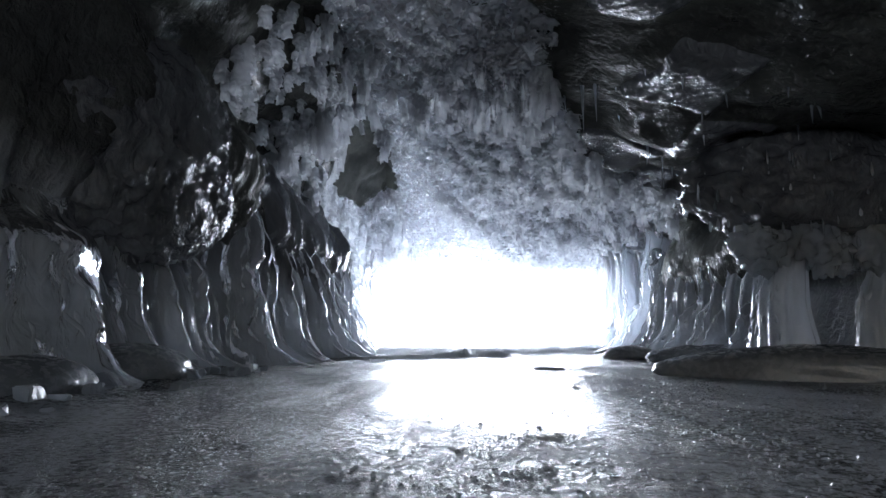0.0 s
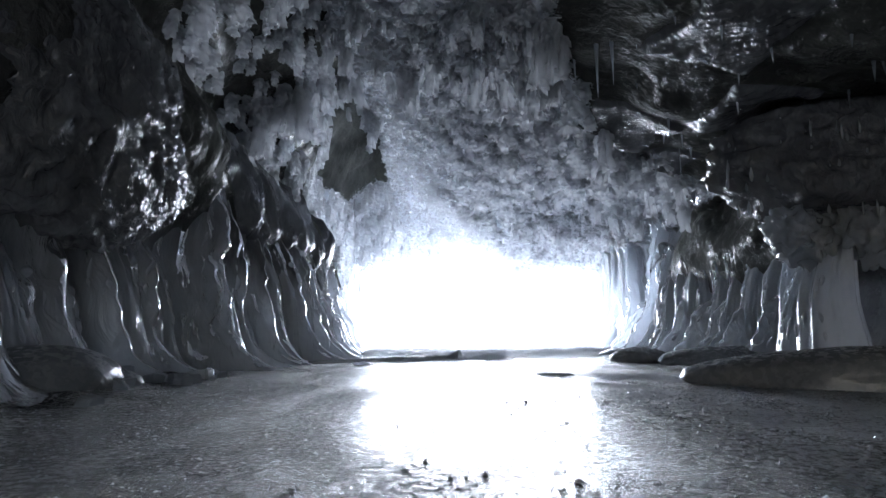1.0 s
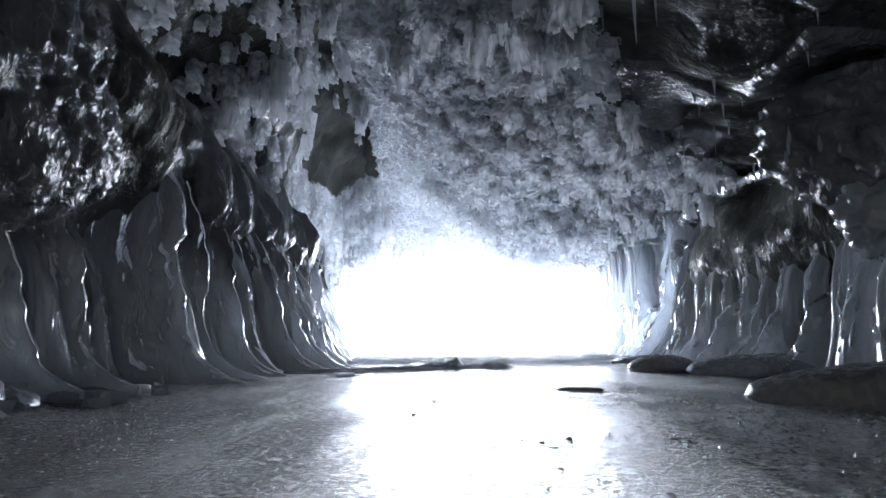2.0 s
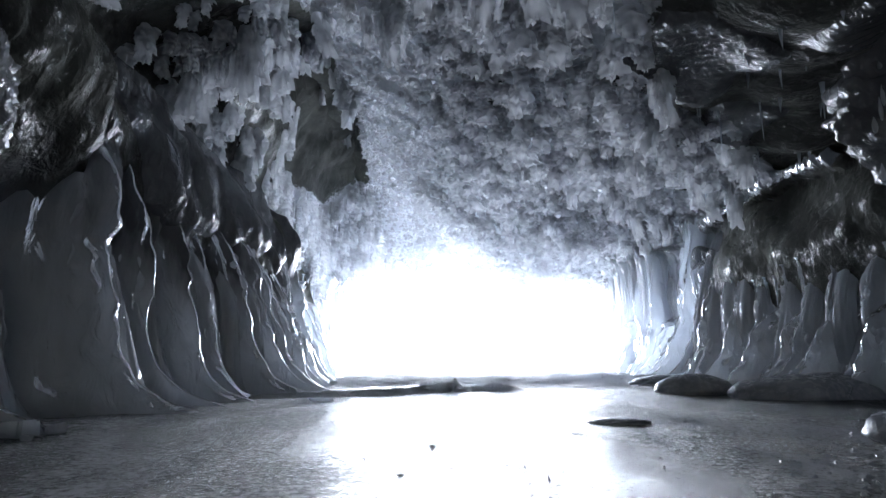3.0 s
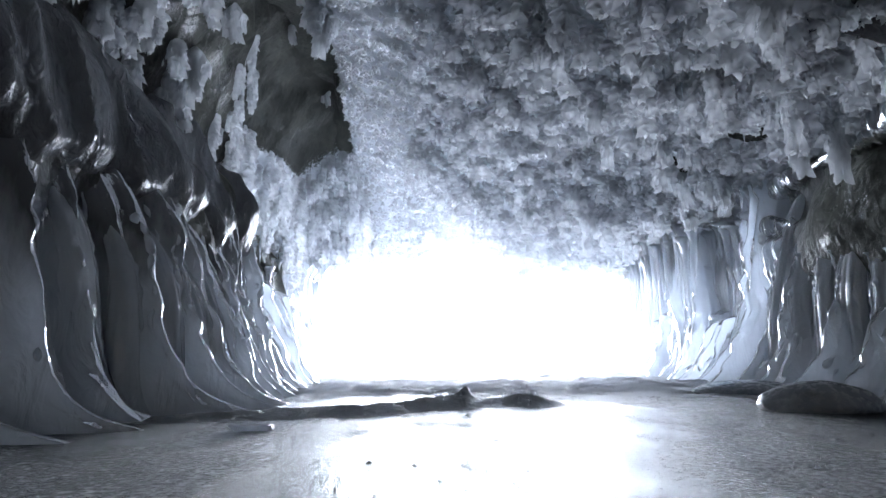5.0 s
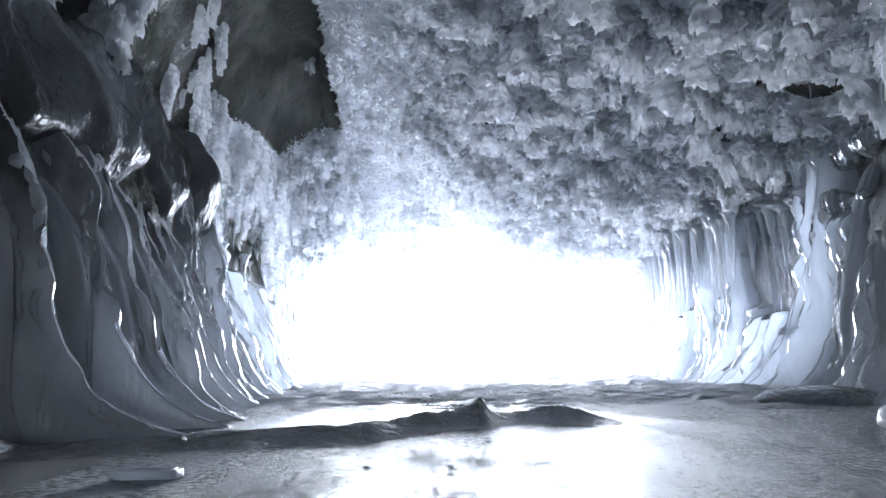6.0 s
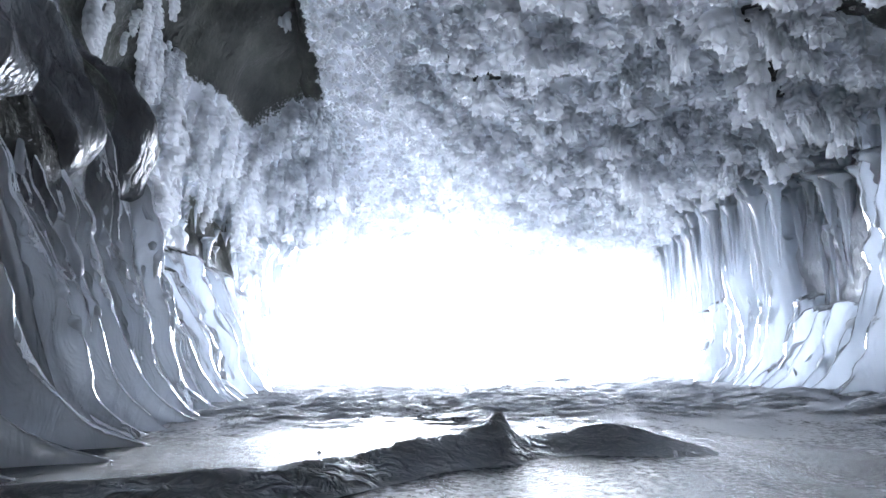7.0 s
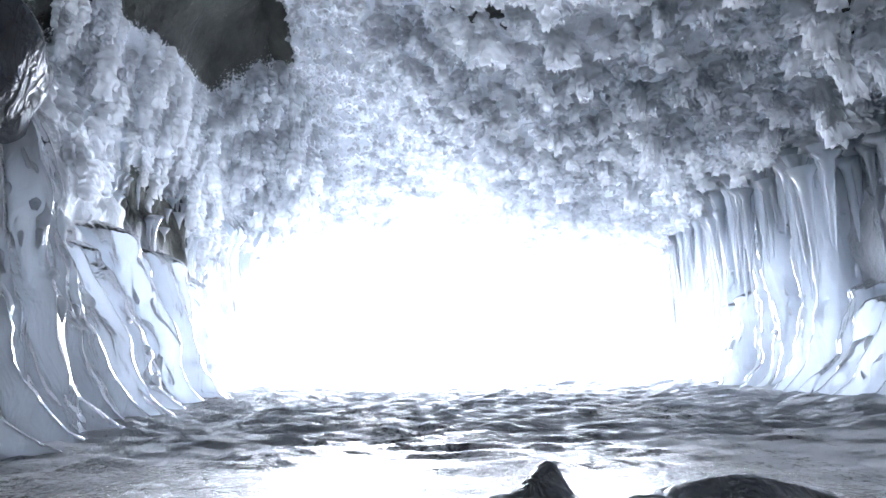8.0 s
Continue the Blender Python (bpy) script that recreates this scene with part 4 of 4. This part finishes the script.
for path, drop, out, way in ((((4.75, 13.1, 2.5), (4.55, 12.0, 2.56), (4.42, 11.0, 2.58), (4.34, 10.4, 2.56)), 0.24, 0.2, (-1.0, -0.5, 0.0)),
                             (((4.36, 10.5, 2.6), (4.3, 9.7, 2.56), (4.3, 8.8, 2.48)), 0.3, 0.24, (-1.0, -0.5, 0.0)),
                             (((4.65, 12.9, 2.05), (4.45, 11.9, 2.0)), 0.3, 0.24, (-1.0, -0.5, 0.0))):
    tagged(rippled_ledge(path, drop, out, int(path[0][1] * 7), way), "bright fluted ledge of clear ice along the rock", "ice ledge", "rippled ice ledges")

# ---- the pressure ridge across the floor ----
def ridge():
    nu, nv = 160, 28
    u = np.linspace(0, 1, nu)
    x = -1.9 + 3.25 * u
    y = keyed(u, (0, 9.25), (0.45, 9.6), (0.69, 10.25), (0.8, 10.45), (1, 10.35))
    h = keyed(u, (0, 0.02), (0.25, 0.055), (0.6, 0.08), (0.68, 0.095), (0.76, 0.055), (0.86, 0.09), (1, 0.0))
    h = h + 0.055 * np.exp(-((u - 0.70) / 0.013) ** 2)
    v = np.linspace(-1, 1, nv)
    U, V = np.meshgrid(np.arange(nu), v, indexing="ij")
    prof = np.where(V < 0, np.clip(1 + V, 0, 1) ** 1.1, np.clip(1 - V, 0, 1) ** 1.4)
    X = x[U] + 0 * V
    Y = y[U] + V * np.where(V < 0, 0.34, 0.25)
    p = np.stack([X.ravel(), Y.ravel(), 0 * X.ravel()], 1)
    Z = 1.15 * h[U] * prof * (1 + 0.16 * rough(p * np.array((3, 9, 1)), 4, 83, 0.65).reshape(X.shape)) - 0.01
    return np.stack([X.ravel(), Y.ravel(), Z.ravel()], 1), quads(nu, nv)[:, ::-1]


rv, rf_ = ridge()
tagged(new("ice_ridge", mesh_of("ice_ridge", rv, rf_, DULL)), "low dark pressure ridge of ice across the floor", "ice ridge")


# ---- hoarfrost: ragged hanging bells ----
def bells(spots, size, tall, rng, m=32, shelves=2, taper=0.0):
    """Hanging clumps of hoarfrost, root at each spot: lobed shelves one below the other, each with a saw-edged lip.
    tall: height over radius; taper: 1 draws the lower end to a tip."""
    n = len(spots)
    th = np.linspace(0, 2 * math.pi, m, endpoint=False)[None]
    tall = np.broadcast_to(np.asarray(tall, float), (n,))[:, None]
    lean = rng.normal(0, 0.10, (2, n, 1)) + np.array((0.0, 0.08))[:, None, None]
    teeth = np.where(np.arange(m) % 2, 1.0, -1.0)[None]
    rows = [(0.5 + 0 * th + np.zeros((n, 1)), 0 * th + np.zeros((n, 1)))]
    for k in range(shelves):
        ph = rng.uniform(0, 6.283, (5, n, 1))
        lobe = 1 + 0.17 * np.sin(2 * th + ph[0]) + 0.17 * np.sin(3 * th + ph[1]) + 0.12 * np.sin(7 * th + ph[2])
        saw = teeth * rng.uniform(0.0, 1.5, (n, m)) + 0.5 * rng.normal(size=(n, m))
        low = (k + 1) / shelves
        fat = (1 - 0.65 * taper * low) * rng.uniform(0.8, 1.15, (n, 1))
        z = -tall * (low + (0.16 * np.sin(3 * th + ph[3]) + 0.10 * np.sin(5 * th + ph[4])) / shelves)
        rows.append((fat * lobe * 0.92, z + 0.45 * tall / shelves))
        rows.append((fat * lobe * (1 + 0.09 * saw), z - 0.13 * saw))
        rows.append((fat * lobe * 0.72, z + 0.08 * tall / shelves))
    r, z = rows[-1]
    rows[-1] = (0.4 * r, z - 0.05 * tall)
    verts = np.stack([np.stack([r * np.cos(th) + z * lean[0], r * np.sin(th) + z * lean[1], z], 2) for r, z in rows], 1)
    verts = verts * np.asarray(size)[:, None, None, None] + np.asarray(spots)[:, None, None]
    f = quads(len(rows), m, True)[:, [0, 3, 2, 1]]
    return verts.reshape(-1, 3), (np.arange(n)[:, None, None] * (len(rows) * m) + f[None]).reshape(-1, 4)


def pick_on(grid, weight, count, rng):
    flat = grid.reshape(-1, 3)
    w = np.clip(weight(flat), 0, None)
    k = rng.choice(len(flat), count, replace=False, p=w / w.sum())
    return flat[k]


rng = np.random.default_rng(7)


def spread(grid, weight, count, gap, rng):
    """Points on the grid by weight, none nearer to another than gap(p)."""
    every = pick_on(grid, weight, count, rng)
    kept, total = np.empty_like(every), 0
    for p in every:
        if total == 0 or ((kept[:total] - p) ** 2).sum(1).min() > gap(p) ** 2:
            kept[total] = p
            total += 1
    return kept[:total]


def frosting(name, verts, faces, label):
    tagged(new(name, mesh_of(name, verts, faces, PACKED)), label, "hoarfrost", kind="stuff")


thick = lambda p: step(0.4, 0.7, cover(p)) * step(3.4, 4.6, p[:, 1])
coarse = lambda x: step(-0.7, 1.3, x)
spots = spread(roof_grid, lambda p: thick(p) * step(-0.6, 0.4, p[:, 0]), 6500, lambda p: 0.09 + 0.085 * float(coarse(p[0])), rng)
size = rng.uniform(0.7, 1.3, len(spots)) * (0.055 + 0.05 * coarse(spots[:, 0]))
frosting("ceiling_frost", *bells(spots + np.array((0, 0, 0.05)), size, rng.uniform(1.1, 2.4, len(spots)), rng, 32, 3, 0.25), "white ragged hoarfrost clumps covering the sloping cave ceiling")
roots = np.repeat(spots[::2], 2, 0)
roots = roots + rng.normal(size=roots.shape) * np.array((0.09, 0.07, 0.02)) + np.array((0, -0.03, 0.02))
frosting("frost_feathers", *bells(roots, rng.uniform(0.028, 0.06, len(roots)), rng.uniform(1.2, 2.4, len(roots)), rng, 16, 2, 0.3), "small saw-edged hoarfrost feathers hanging under the ceiling")
spots = spread(roof_grid, lambda p: thick(p) * step(1.2, 0.2, p[:, 0]), 5200, lambda p: 0.075, rng)
frosting("ceiling_rime", *bells(spots + np.array((0, 0, 0.03)), rng.uniform(0.03, 0.065, len(spots)), rng.uniform(0.9, 1.6, len(spots)), rng, 16, 1), "fine grainy hoarfrost on the ceiling slab")
spots = spread(west_grid, lambda p: step(0.3, 0.6, cover(p)) * step(1.9, 2.5, p[:, 2] - 0.5 * step(15.0, 15.5, p[:, 1]) * step(17.6, 17.2, p[:, 1])) * step(5.0, 6.5, p[:, 1]), 2600, lambda p: 0.16, rng)
frosting("wall_frost", *bells(spots + np.array((0, 0, 0.06)), rng.uniform(0.06, 0.12, len(spots)), rng.uniform(3.0, 7.0, len(spots)), rng, 24, 6, 0.4), "white hoarfrost drapes hanging on the upper cave wall")

spots = np.concatenate([pick_on(roof_grid, lambda p: thick(p) * step(0.5, 1.1, p[:, 0]) * step(4.6, 4.0, p[:, 0]) * step(18, 16, p[:, 1]), 300, rng),
                        pick_on(west_grid, lambda p: step(-2.9, -2.6, p[:, 0]) * step(5.2, 6.0, p[:, 1]) * step(9.2, 8.6, p[:, 1]) * step(2.9, 3.2, p[:, 2]) * step(4.6, 4.2, p[:, 2]), 110, rng)])
frosting("hanging_frost", *bells(spots + np.array((0, 0, 0.04)), rng.uniform(0.06, 0.11, len(spots)), rng.uniform(1.8, 4.0, len(spots)), rng, 26, 4, 0.5), "white ragged hoarfrost fingers hanging under the rock")

spots = pick_on(west_grid, lambda p: step(12.0, 12.8, p[:, 1]) * step(15.2, 14.4, p[:, 1]) * step(2.9, 3.4, p[:, 2]) * step(4.9, 4.4, p[:, 2]) * step(-0.1, 0.2, wave(p * 1.8, 133)), 60, rng)
frosting("frost_strings", *bells(spots + np.array((0.04, 0, 0.05)), rng.uniform(0.035, 0.065, len(spots)), rng.uniform(5.0, 10.0, len(spots)), rng, 16, 7, 0.5), "thin strings of white hoarfrost hanging on the dark wall")

# single large tufts that hang clear of the rock
CORE_MESH = [mesh_of("core", *bells(np.zeros((1, 3)), np.array((0.85,)), 2.4, rng, 36, 4, 0.5), PACKED) for k in range(6)]
FEATHER_MESH = []
for k in range(6):
    n = 7
    root = np.stack([rng.normal(0, 0.45, n), rng.normal(0, 0.35, n), -np.linspace(0.0, 1.0, n)], 1)
    FEATHER_MESH.append([mesh_of("feather", *bells(root[q:q + 1], rng.uniform(0.25, 0.5, 1), rng.uniform(1.6, 2.8), rng, 26, 3, 0.45), PACKED) for q in range(n)])
band = lambda x0, x1, y0, y1, z0, z1: (lambda p: ((p[:, 0] > x0) & (p[:, 0] < x1) & (p[:, 1] > y0) & (p[:, 1] < y1) & (p[:, 2] > z0) & (p[:, 2] < z1)).astype(float))


def under_roof(x, y):
    """The ceiling's own points nearest to x, y."""
    out = []
    for a_, b_ in zip(x, y):
        row = roof_grid[int(np.searchsorted(YS, b_))]
        out.append(row[int(np.argmin(np.abs(row[:, 0] - a_) + 0.02 * np.abs(row[:, 2] - 4)))])
    return np.array(out)


n = 34
fx_ = rng.uniform(-2.4, -1.1, n)
fringe = under_roof(fx_, 12.0 + 2.4 * (fx_ + 1.25) + rng.normal(0, 0.45, n))
fx_ = rng.uniform(-2.3, -1.5, 3)
inner = under_roof(fx_, rng.uniform(12.4, 16.4, 3))
fx_ = rng.uniform(-1.9, 0.4, 30)
near_ = under_roof(fx_, rng.uniform(6.2, 9.0, 30))
fx_ = rng.uniform(0.3, 1.2, 20)
bunch = under_roof(fx_, rng.uniform(5.0, 7.2, 20))
spots = np.concatenate([pick_on(west_grid, band(-3.1, -1.7, 8.7, 11.3, 3.0, 4.4), 60, rng), fringe, inner, near_, bunch, pick_on(roof_grid, lambda p: step(1.6, 2.2, p[:, 0]) * step(4.4, 4.0, p[:, 0]) * step(4.8, 5.6, p[:, 1] - 1.2 * p[:, 0]) * step(18, 15, p[:, 1]), 54, rng)])
for k, p in enumerate(spots):
    r = rng.uniform(0.07, 0.14) * (1.2 if k < 60 else 1.0)
    ob = new("frost_tuft")
    ob.matrix_basis = Matrix.LocRotScale(Vector(p) + Vector((0, 0, 0.03)), Euler((rng.normal(0, 0.12), rng.normal(0, 0.12), rng.normal(0, 0.5))), Vector((r, r, r * rng.uniform(1.3, 2.4))))
    tagged(ob, "white feathery tuft of hoarfrost hanging from the rock", "frost tuft", "hanging frost tufts")
    for name, me in [("core", CORE_MESH[k % 6])] + [("feather", q) for q in FEATHER_MESH[k % 6]]:
        c = new(name, me)
        c.parent = ob


# ---- icicles ----
def icicle_mesh(seed, mat, sides=9, rings=14):
    """A rippled icicle one metre long, root at the origin, about 0.1 thick."""
    rng_ = np.random.default_rng(seed)
    z = np.linspace(0, 1, rings)
    a = np.linspace(0, 6.283, sides, endpoint=False)
    Z, A = np.meshgrid(z, a, indexing="ij")
    r = (0.05 * (1 - Z) ** 0.8 + 0.07 * np.exp(-Z * 14)) * (1 + 0.18 * np.sin(Z * 40 + seed) + 0.15 * np.cos(2 * A + seed)) + 0.002
    bend = 0.03 * np.sin(Z * 3 + seed) * rng_.uniform(0.3, 1)
    v = np.stack([(r * np.cos(A) + bend).ravel(), (r * np.sin(A)).ravel(), -Z.ravel()], 1)
    f = quads(rings, sides, True)[:, ::-1].tolist() + [list(range(sides)), [(rings - 1) * sides + k for k in range(sides)][::-1]]
    return mesh_of("icicle", v, f, mat)


ICICLES = [icicle_mesh(k, CLEAR) for k in range(6)]
PALE_ICICLES = [icicle_mesh(k, PALE) for k in range(6)]


def hang(places, length, thick, label, group, rng, meshes=ICICLES):
    for p in places:
        L = length * rng.uniform(0.5, 1.3)
        w = thick * rng.uniform(0.7, 1.4)
        ob = new("icicle", meshes[rng.integers(6)])
        ob.matrix_basis = Matrix.LocRotScale(Vector(p) + Vector((0, 0, 0.08)), Euler((0, 0, rng.uniform(0, 6.28))), Vector((w, w, L)))
        tagged(ob, label, "icicle", group)


hang(pick_on(east_grid, band(3, 6, 12.5, 19.5, 1.7, 2.6), 60, rng), 1.0, 0.7, "long pale icicle in the ice curtain on the wall", "icicles of the curtain", rng, PALE_ICICLES)
hang(pick_on(east_grid, band(3, 7, 14.2, 20.2, 2.0, 2.6), 90, rng) + np.array((-0.5, 0, 0.25)), 1.3, 0.9, "long pale icicle in the ice curtain on the wall", "icicles of the curtain", rng, PALE_ICICLES)
hang(pick_on(east_grid, band(3, 6, 12.9, 14.6, 2.1, 2.6), 22, rng) + np.array((-0.15, 0, 0.1)), 0.75, 1.5, "thick pale icicle over the niche in the wall", "icicles of the curtain", rng, PALE_ICICLES)
hang(pick_on(east_grid, band(3, 6, 8.4, 12.5, 1.0, 1.5), 60, rng), 0.38, 0.35, "glassy icicle under the dark rock face", "icicles under the rock face", rng)
hang(pick_on(roof_grid, band(2.2, 4.6, 7.5, 12.5, 2, 3.2), 36, rng), 0.35, 0.3, "clear icicle hanging from the ceiling edge", "ceiling icicles", rng)
hang(pick_on(roof_grid, band(1.4, 4.2, 4.6, 8.0, 1.8, 3.2), 34, rng), 0.22, 0.4, "stubby glassy icicle under the dark ceiling", "ceiling icicles", rng)
hang(pick_on(roof_grid, band(0.4, 1.6, 5.2, 7.2, 2, 4), 12, rng), 0.45, 0.35, "frosted icicle hanging from the ceiling", "ceiling icicles", rng)
hang(pick_on(west_grid, band(-4, -1, 15.0, 18.8, 1.8, 2.8), 44, rng), 0.8, 0.6, "long pale icicle beside the cave mouth", "icicles beside the mouth", rng, PALE_ICICLES)


# ---- crumbs of ice on the floor ----
def crumbs(places, sizes, rng, mat, name):
    base = np.array([(1, 0, 0), (-0.6, 0.8, 0), (-0.5, -0.8, 0.1), (0.1, 0.1, 0.5), (0.2, -0.1, -0.3)])
    tri = np.array([(0, 1, 3), (1, 2, 3), (2, 0, 3), (1, 0, 4), (2, 1, 4), (0, 2, 4)])
    n = len(places)
    v = base[None] * (1 + 0.4 * rng.normal(size=(n, 5, 3)))
    a = rng.uniform(0, 6.283, n)
    c, s_ = np.cos(a)[:, None], np.sin(a)[:, None]
    v = np.stack([v[:, :, 0] * c - v[:, :, 1] * s_, v[:, :, 0] * s_ + v[:, :, 1] * c, v[:, :, 2]], 2) * sizes[:, None, None] + places[:, None]
    f = np.arange(n)[:, None, None] * 5 + tri[None]
    return new(name, mesh_of(name, v.reshape(-1, 3), f.reshape(-1, 3), mat, False))


def on_floor(x, y):
    p = np.stack([x, y, 0 * x], 1)
    p[:, 2] = floor_height(p)
    return p


n = 30000
p = on_floor(rng.uniform(-2.4, 3.4, n), 1.0 + 6.5 * rng.uniform(0, 1, n) ** 1.6)
p = p[rng.uniform(0, 1, n) < 0.02 + 0.95 * np.clip(2.2 * rime(p) - 0.2, 0, 1)]
tagged(crumbs(p, rng.uniform(0.003, 0.008, len(p)) * (1 + 0.9 * step(0.6, 1.2, p[:, 0])), rng, CLEAR, "rime_crumbs"), "small glittering crumbs of crushed ice on the floor", "ice crumbs", kind="stuff")
n = 900
a, r = rng.uniform(0, 6.283, n), np.abs(rng.normal(0, 1, n))
p = np.concatenate([on_floor(0.37 + 0.17 * r * np.cos(a), 2.2 + 0.12 * r * np.sin(a)), on_floor(0.22 + 0.08 * r[:380] * np.sin(a[:380]), 1.62 + 0.08 * r[:380] * np.cos(a[:380])),
                    on_floor(rng.uniform(-0.9, 1.2, 200), rng.uniform(2.2, 9.2, 200)), on_floor(rng.uniform(-0.5, 0.7, 160), 9.35 + 0.2 * rng.normal(size=160)), on_floor(0.75 + 0.06 * r[:200] * np.cos(a[:200]), 6.1 + 0.15 * r[:200] * np.sin(a[:200]))])
tagged(crumbs(p, rng.uniform(0.0015, 0.0045, len(p)), rng, DULL, "dark_crumbs"), "dark crumbs of grit and ice scattered on the floor", "ice crumbs", kind="stuff")


n = 620
p = on_floor(rng.uniform(-1.6, 2.6, n), 1.6 + 9.5 * rng.uniform(0, 1, n) ** 1.3)
p = p[wave(p * np.array((1.4, 0.9, 1)), 131) > -0.1]
tagged(crumbs(p, rng.uniform(0.004, 0.016, len(p)), rng, MOUND, "ice_grit"), "scattered grey lumps of grit and ice on the floor", "ice crumbs", kind="stuff")


def shard(name, centre, size, seed, mat, turn=0.0):
    """A broken block of clear ice with chipped edges."""
    bm = bmesh.new()
    bmesh.ops.create_cube(bm, size=1)
    rng_ = random.Random(seed)
    for v in bm.verts:
        v.co += Vector([rng_.uniform(-0.24, 0.24) for _ in range(3)])
    bmesh.ops.bevel(bm, geom=bm.edges[:], offset=0.09, segments=2, affect="EDGES")
    bmesh.ops.transform(bm, matrix=pose(*centre, 0, 0, turn) @ Matrix.Diagonal((*size, 1)), verts=bm.verts)
    me = bpy.data.meshes.new(name)
    bm.to_mesh(me)
    bm.free()
    me.materials.append(mat)
    return new(name, me)


for k, (x, y, sx, sy, sz, turn) in enumerate([(-1.95, 6.0, 0.17, 0.12, 0.07, 10), (-2.25, 5.2, 0.2, 0.12, 0.09, 40), (-2.1, 4.95, 0.13, 0.1, 0.07, 70), (-2.25, 3.95, 0.26, 0.13, 0.09, 5),
                                              (-2.35, 4.6, 0.16, 0.12, 0.08, 25), (-2.15, 5.6, 0.12, 0.1, 0.07, 60), (-0.93, 8.6, 0.2, 0.06, 0.035, 0), (-2.4, 4.3, 0.1, 0.08, 0.06, 15)]):
    z = float(floor_height(np.array([(x, y, 0.0)]))[0])
    tagged(shard("ice_block", (x, y, z + sz * 0.4), (sx, sy, sz), k, PALE if k == 6 else GLOSS, turn), "broken block of clear ice lying on the floor", "ice block", "broken ice blocks")
rubble = np.random.default_rng(31)
for k in range(26):
    x, y = -1.75 - abs(rubble.normal(0, 0.35)), rubble.uniform(2.3, 6.2)
    sx = rubble.uniform(0.05, 0.14)
    sy, sz = sx * rubble.uniform(0.5, 0.9), sx * rubble.uniform(0.3, 0.6)
    z = float(floor_height(np.array([(x, y, 0.0)]))[0])
    tagged(shard("ice_block", (x, y, z + sz * 0.4), (sx, sy, sz), 40 + k, CLEAR, rubble.uniform(0, 90)), "small chip of ice in the rubble by the wall", "ice block", "ice rubble along the wall")
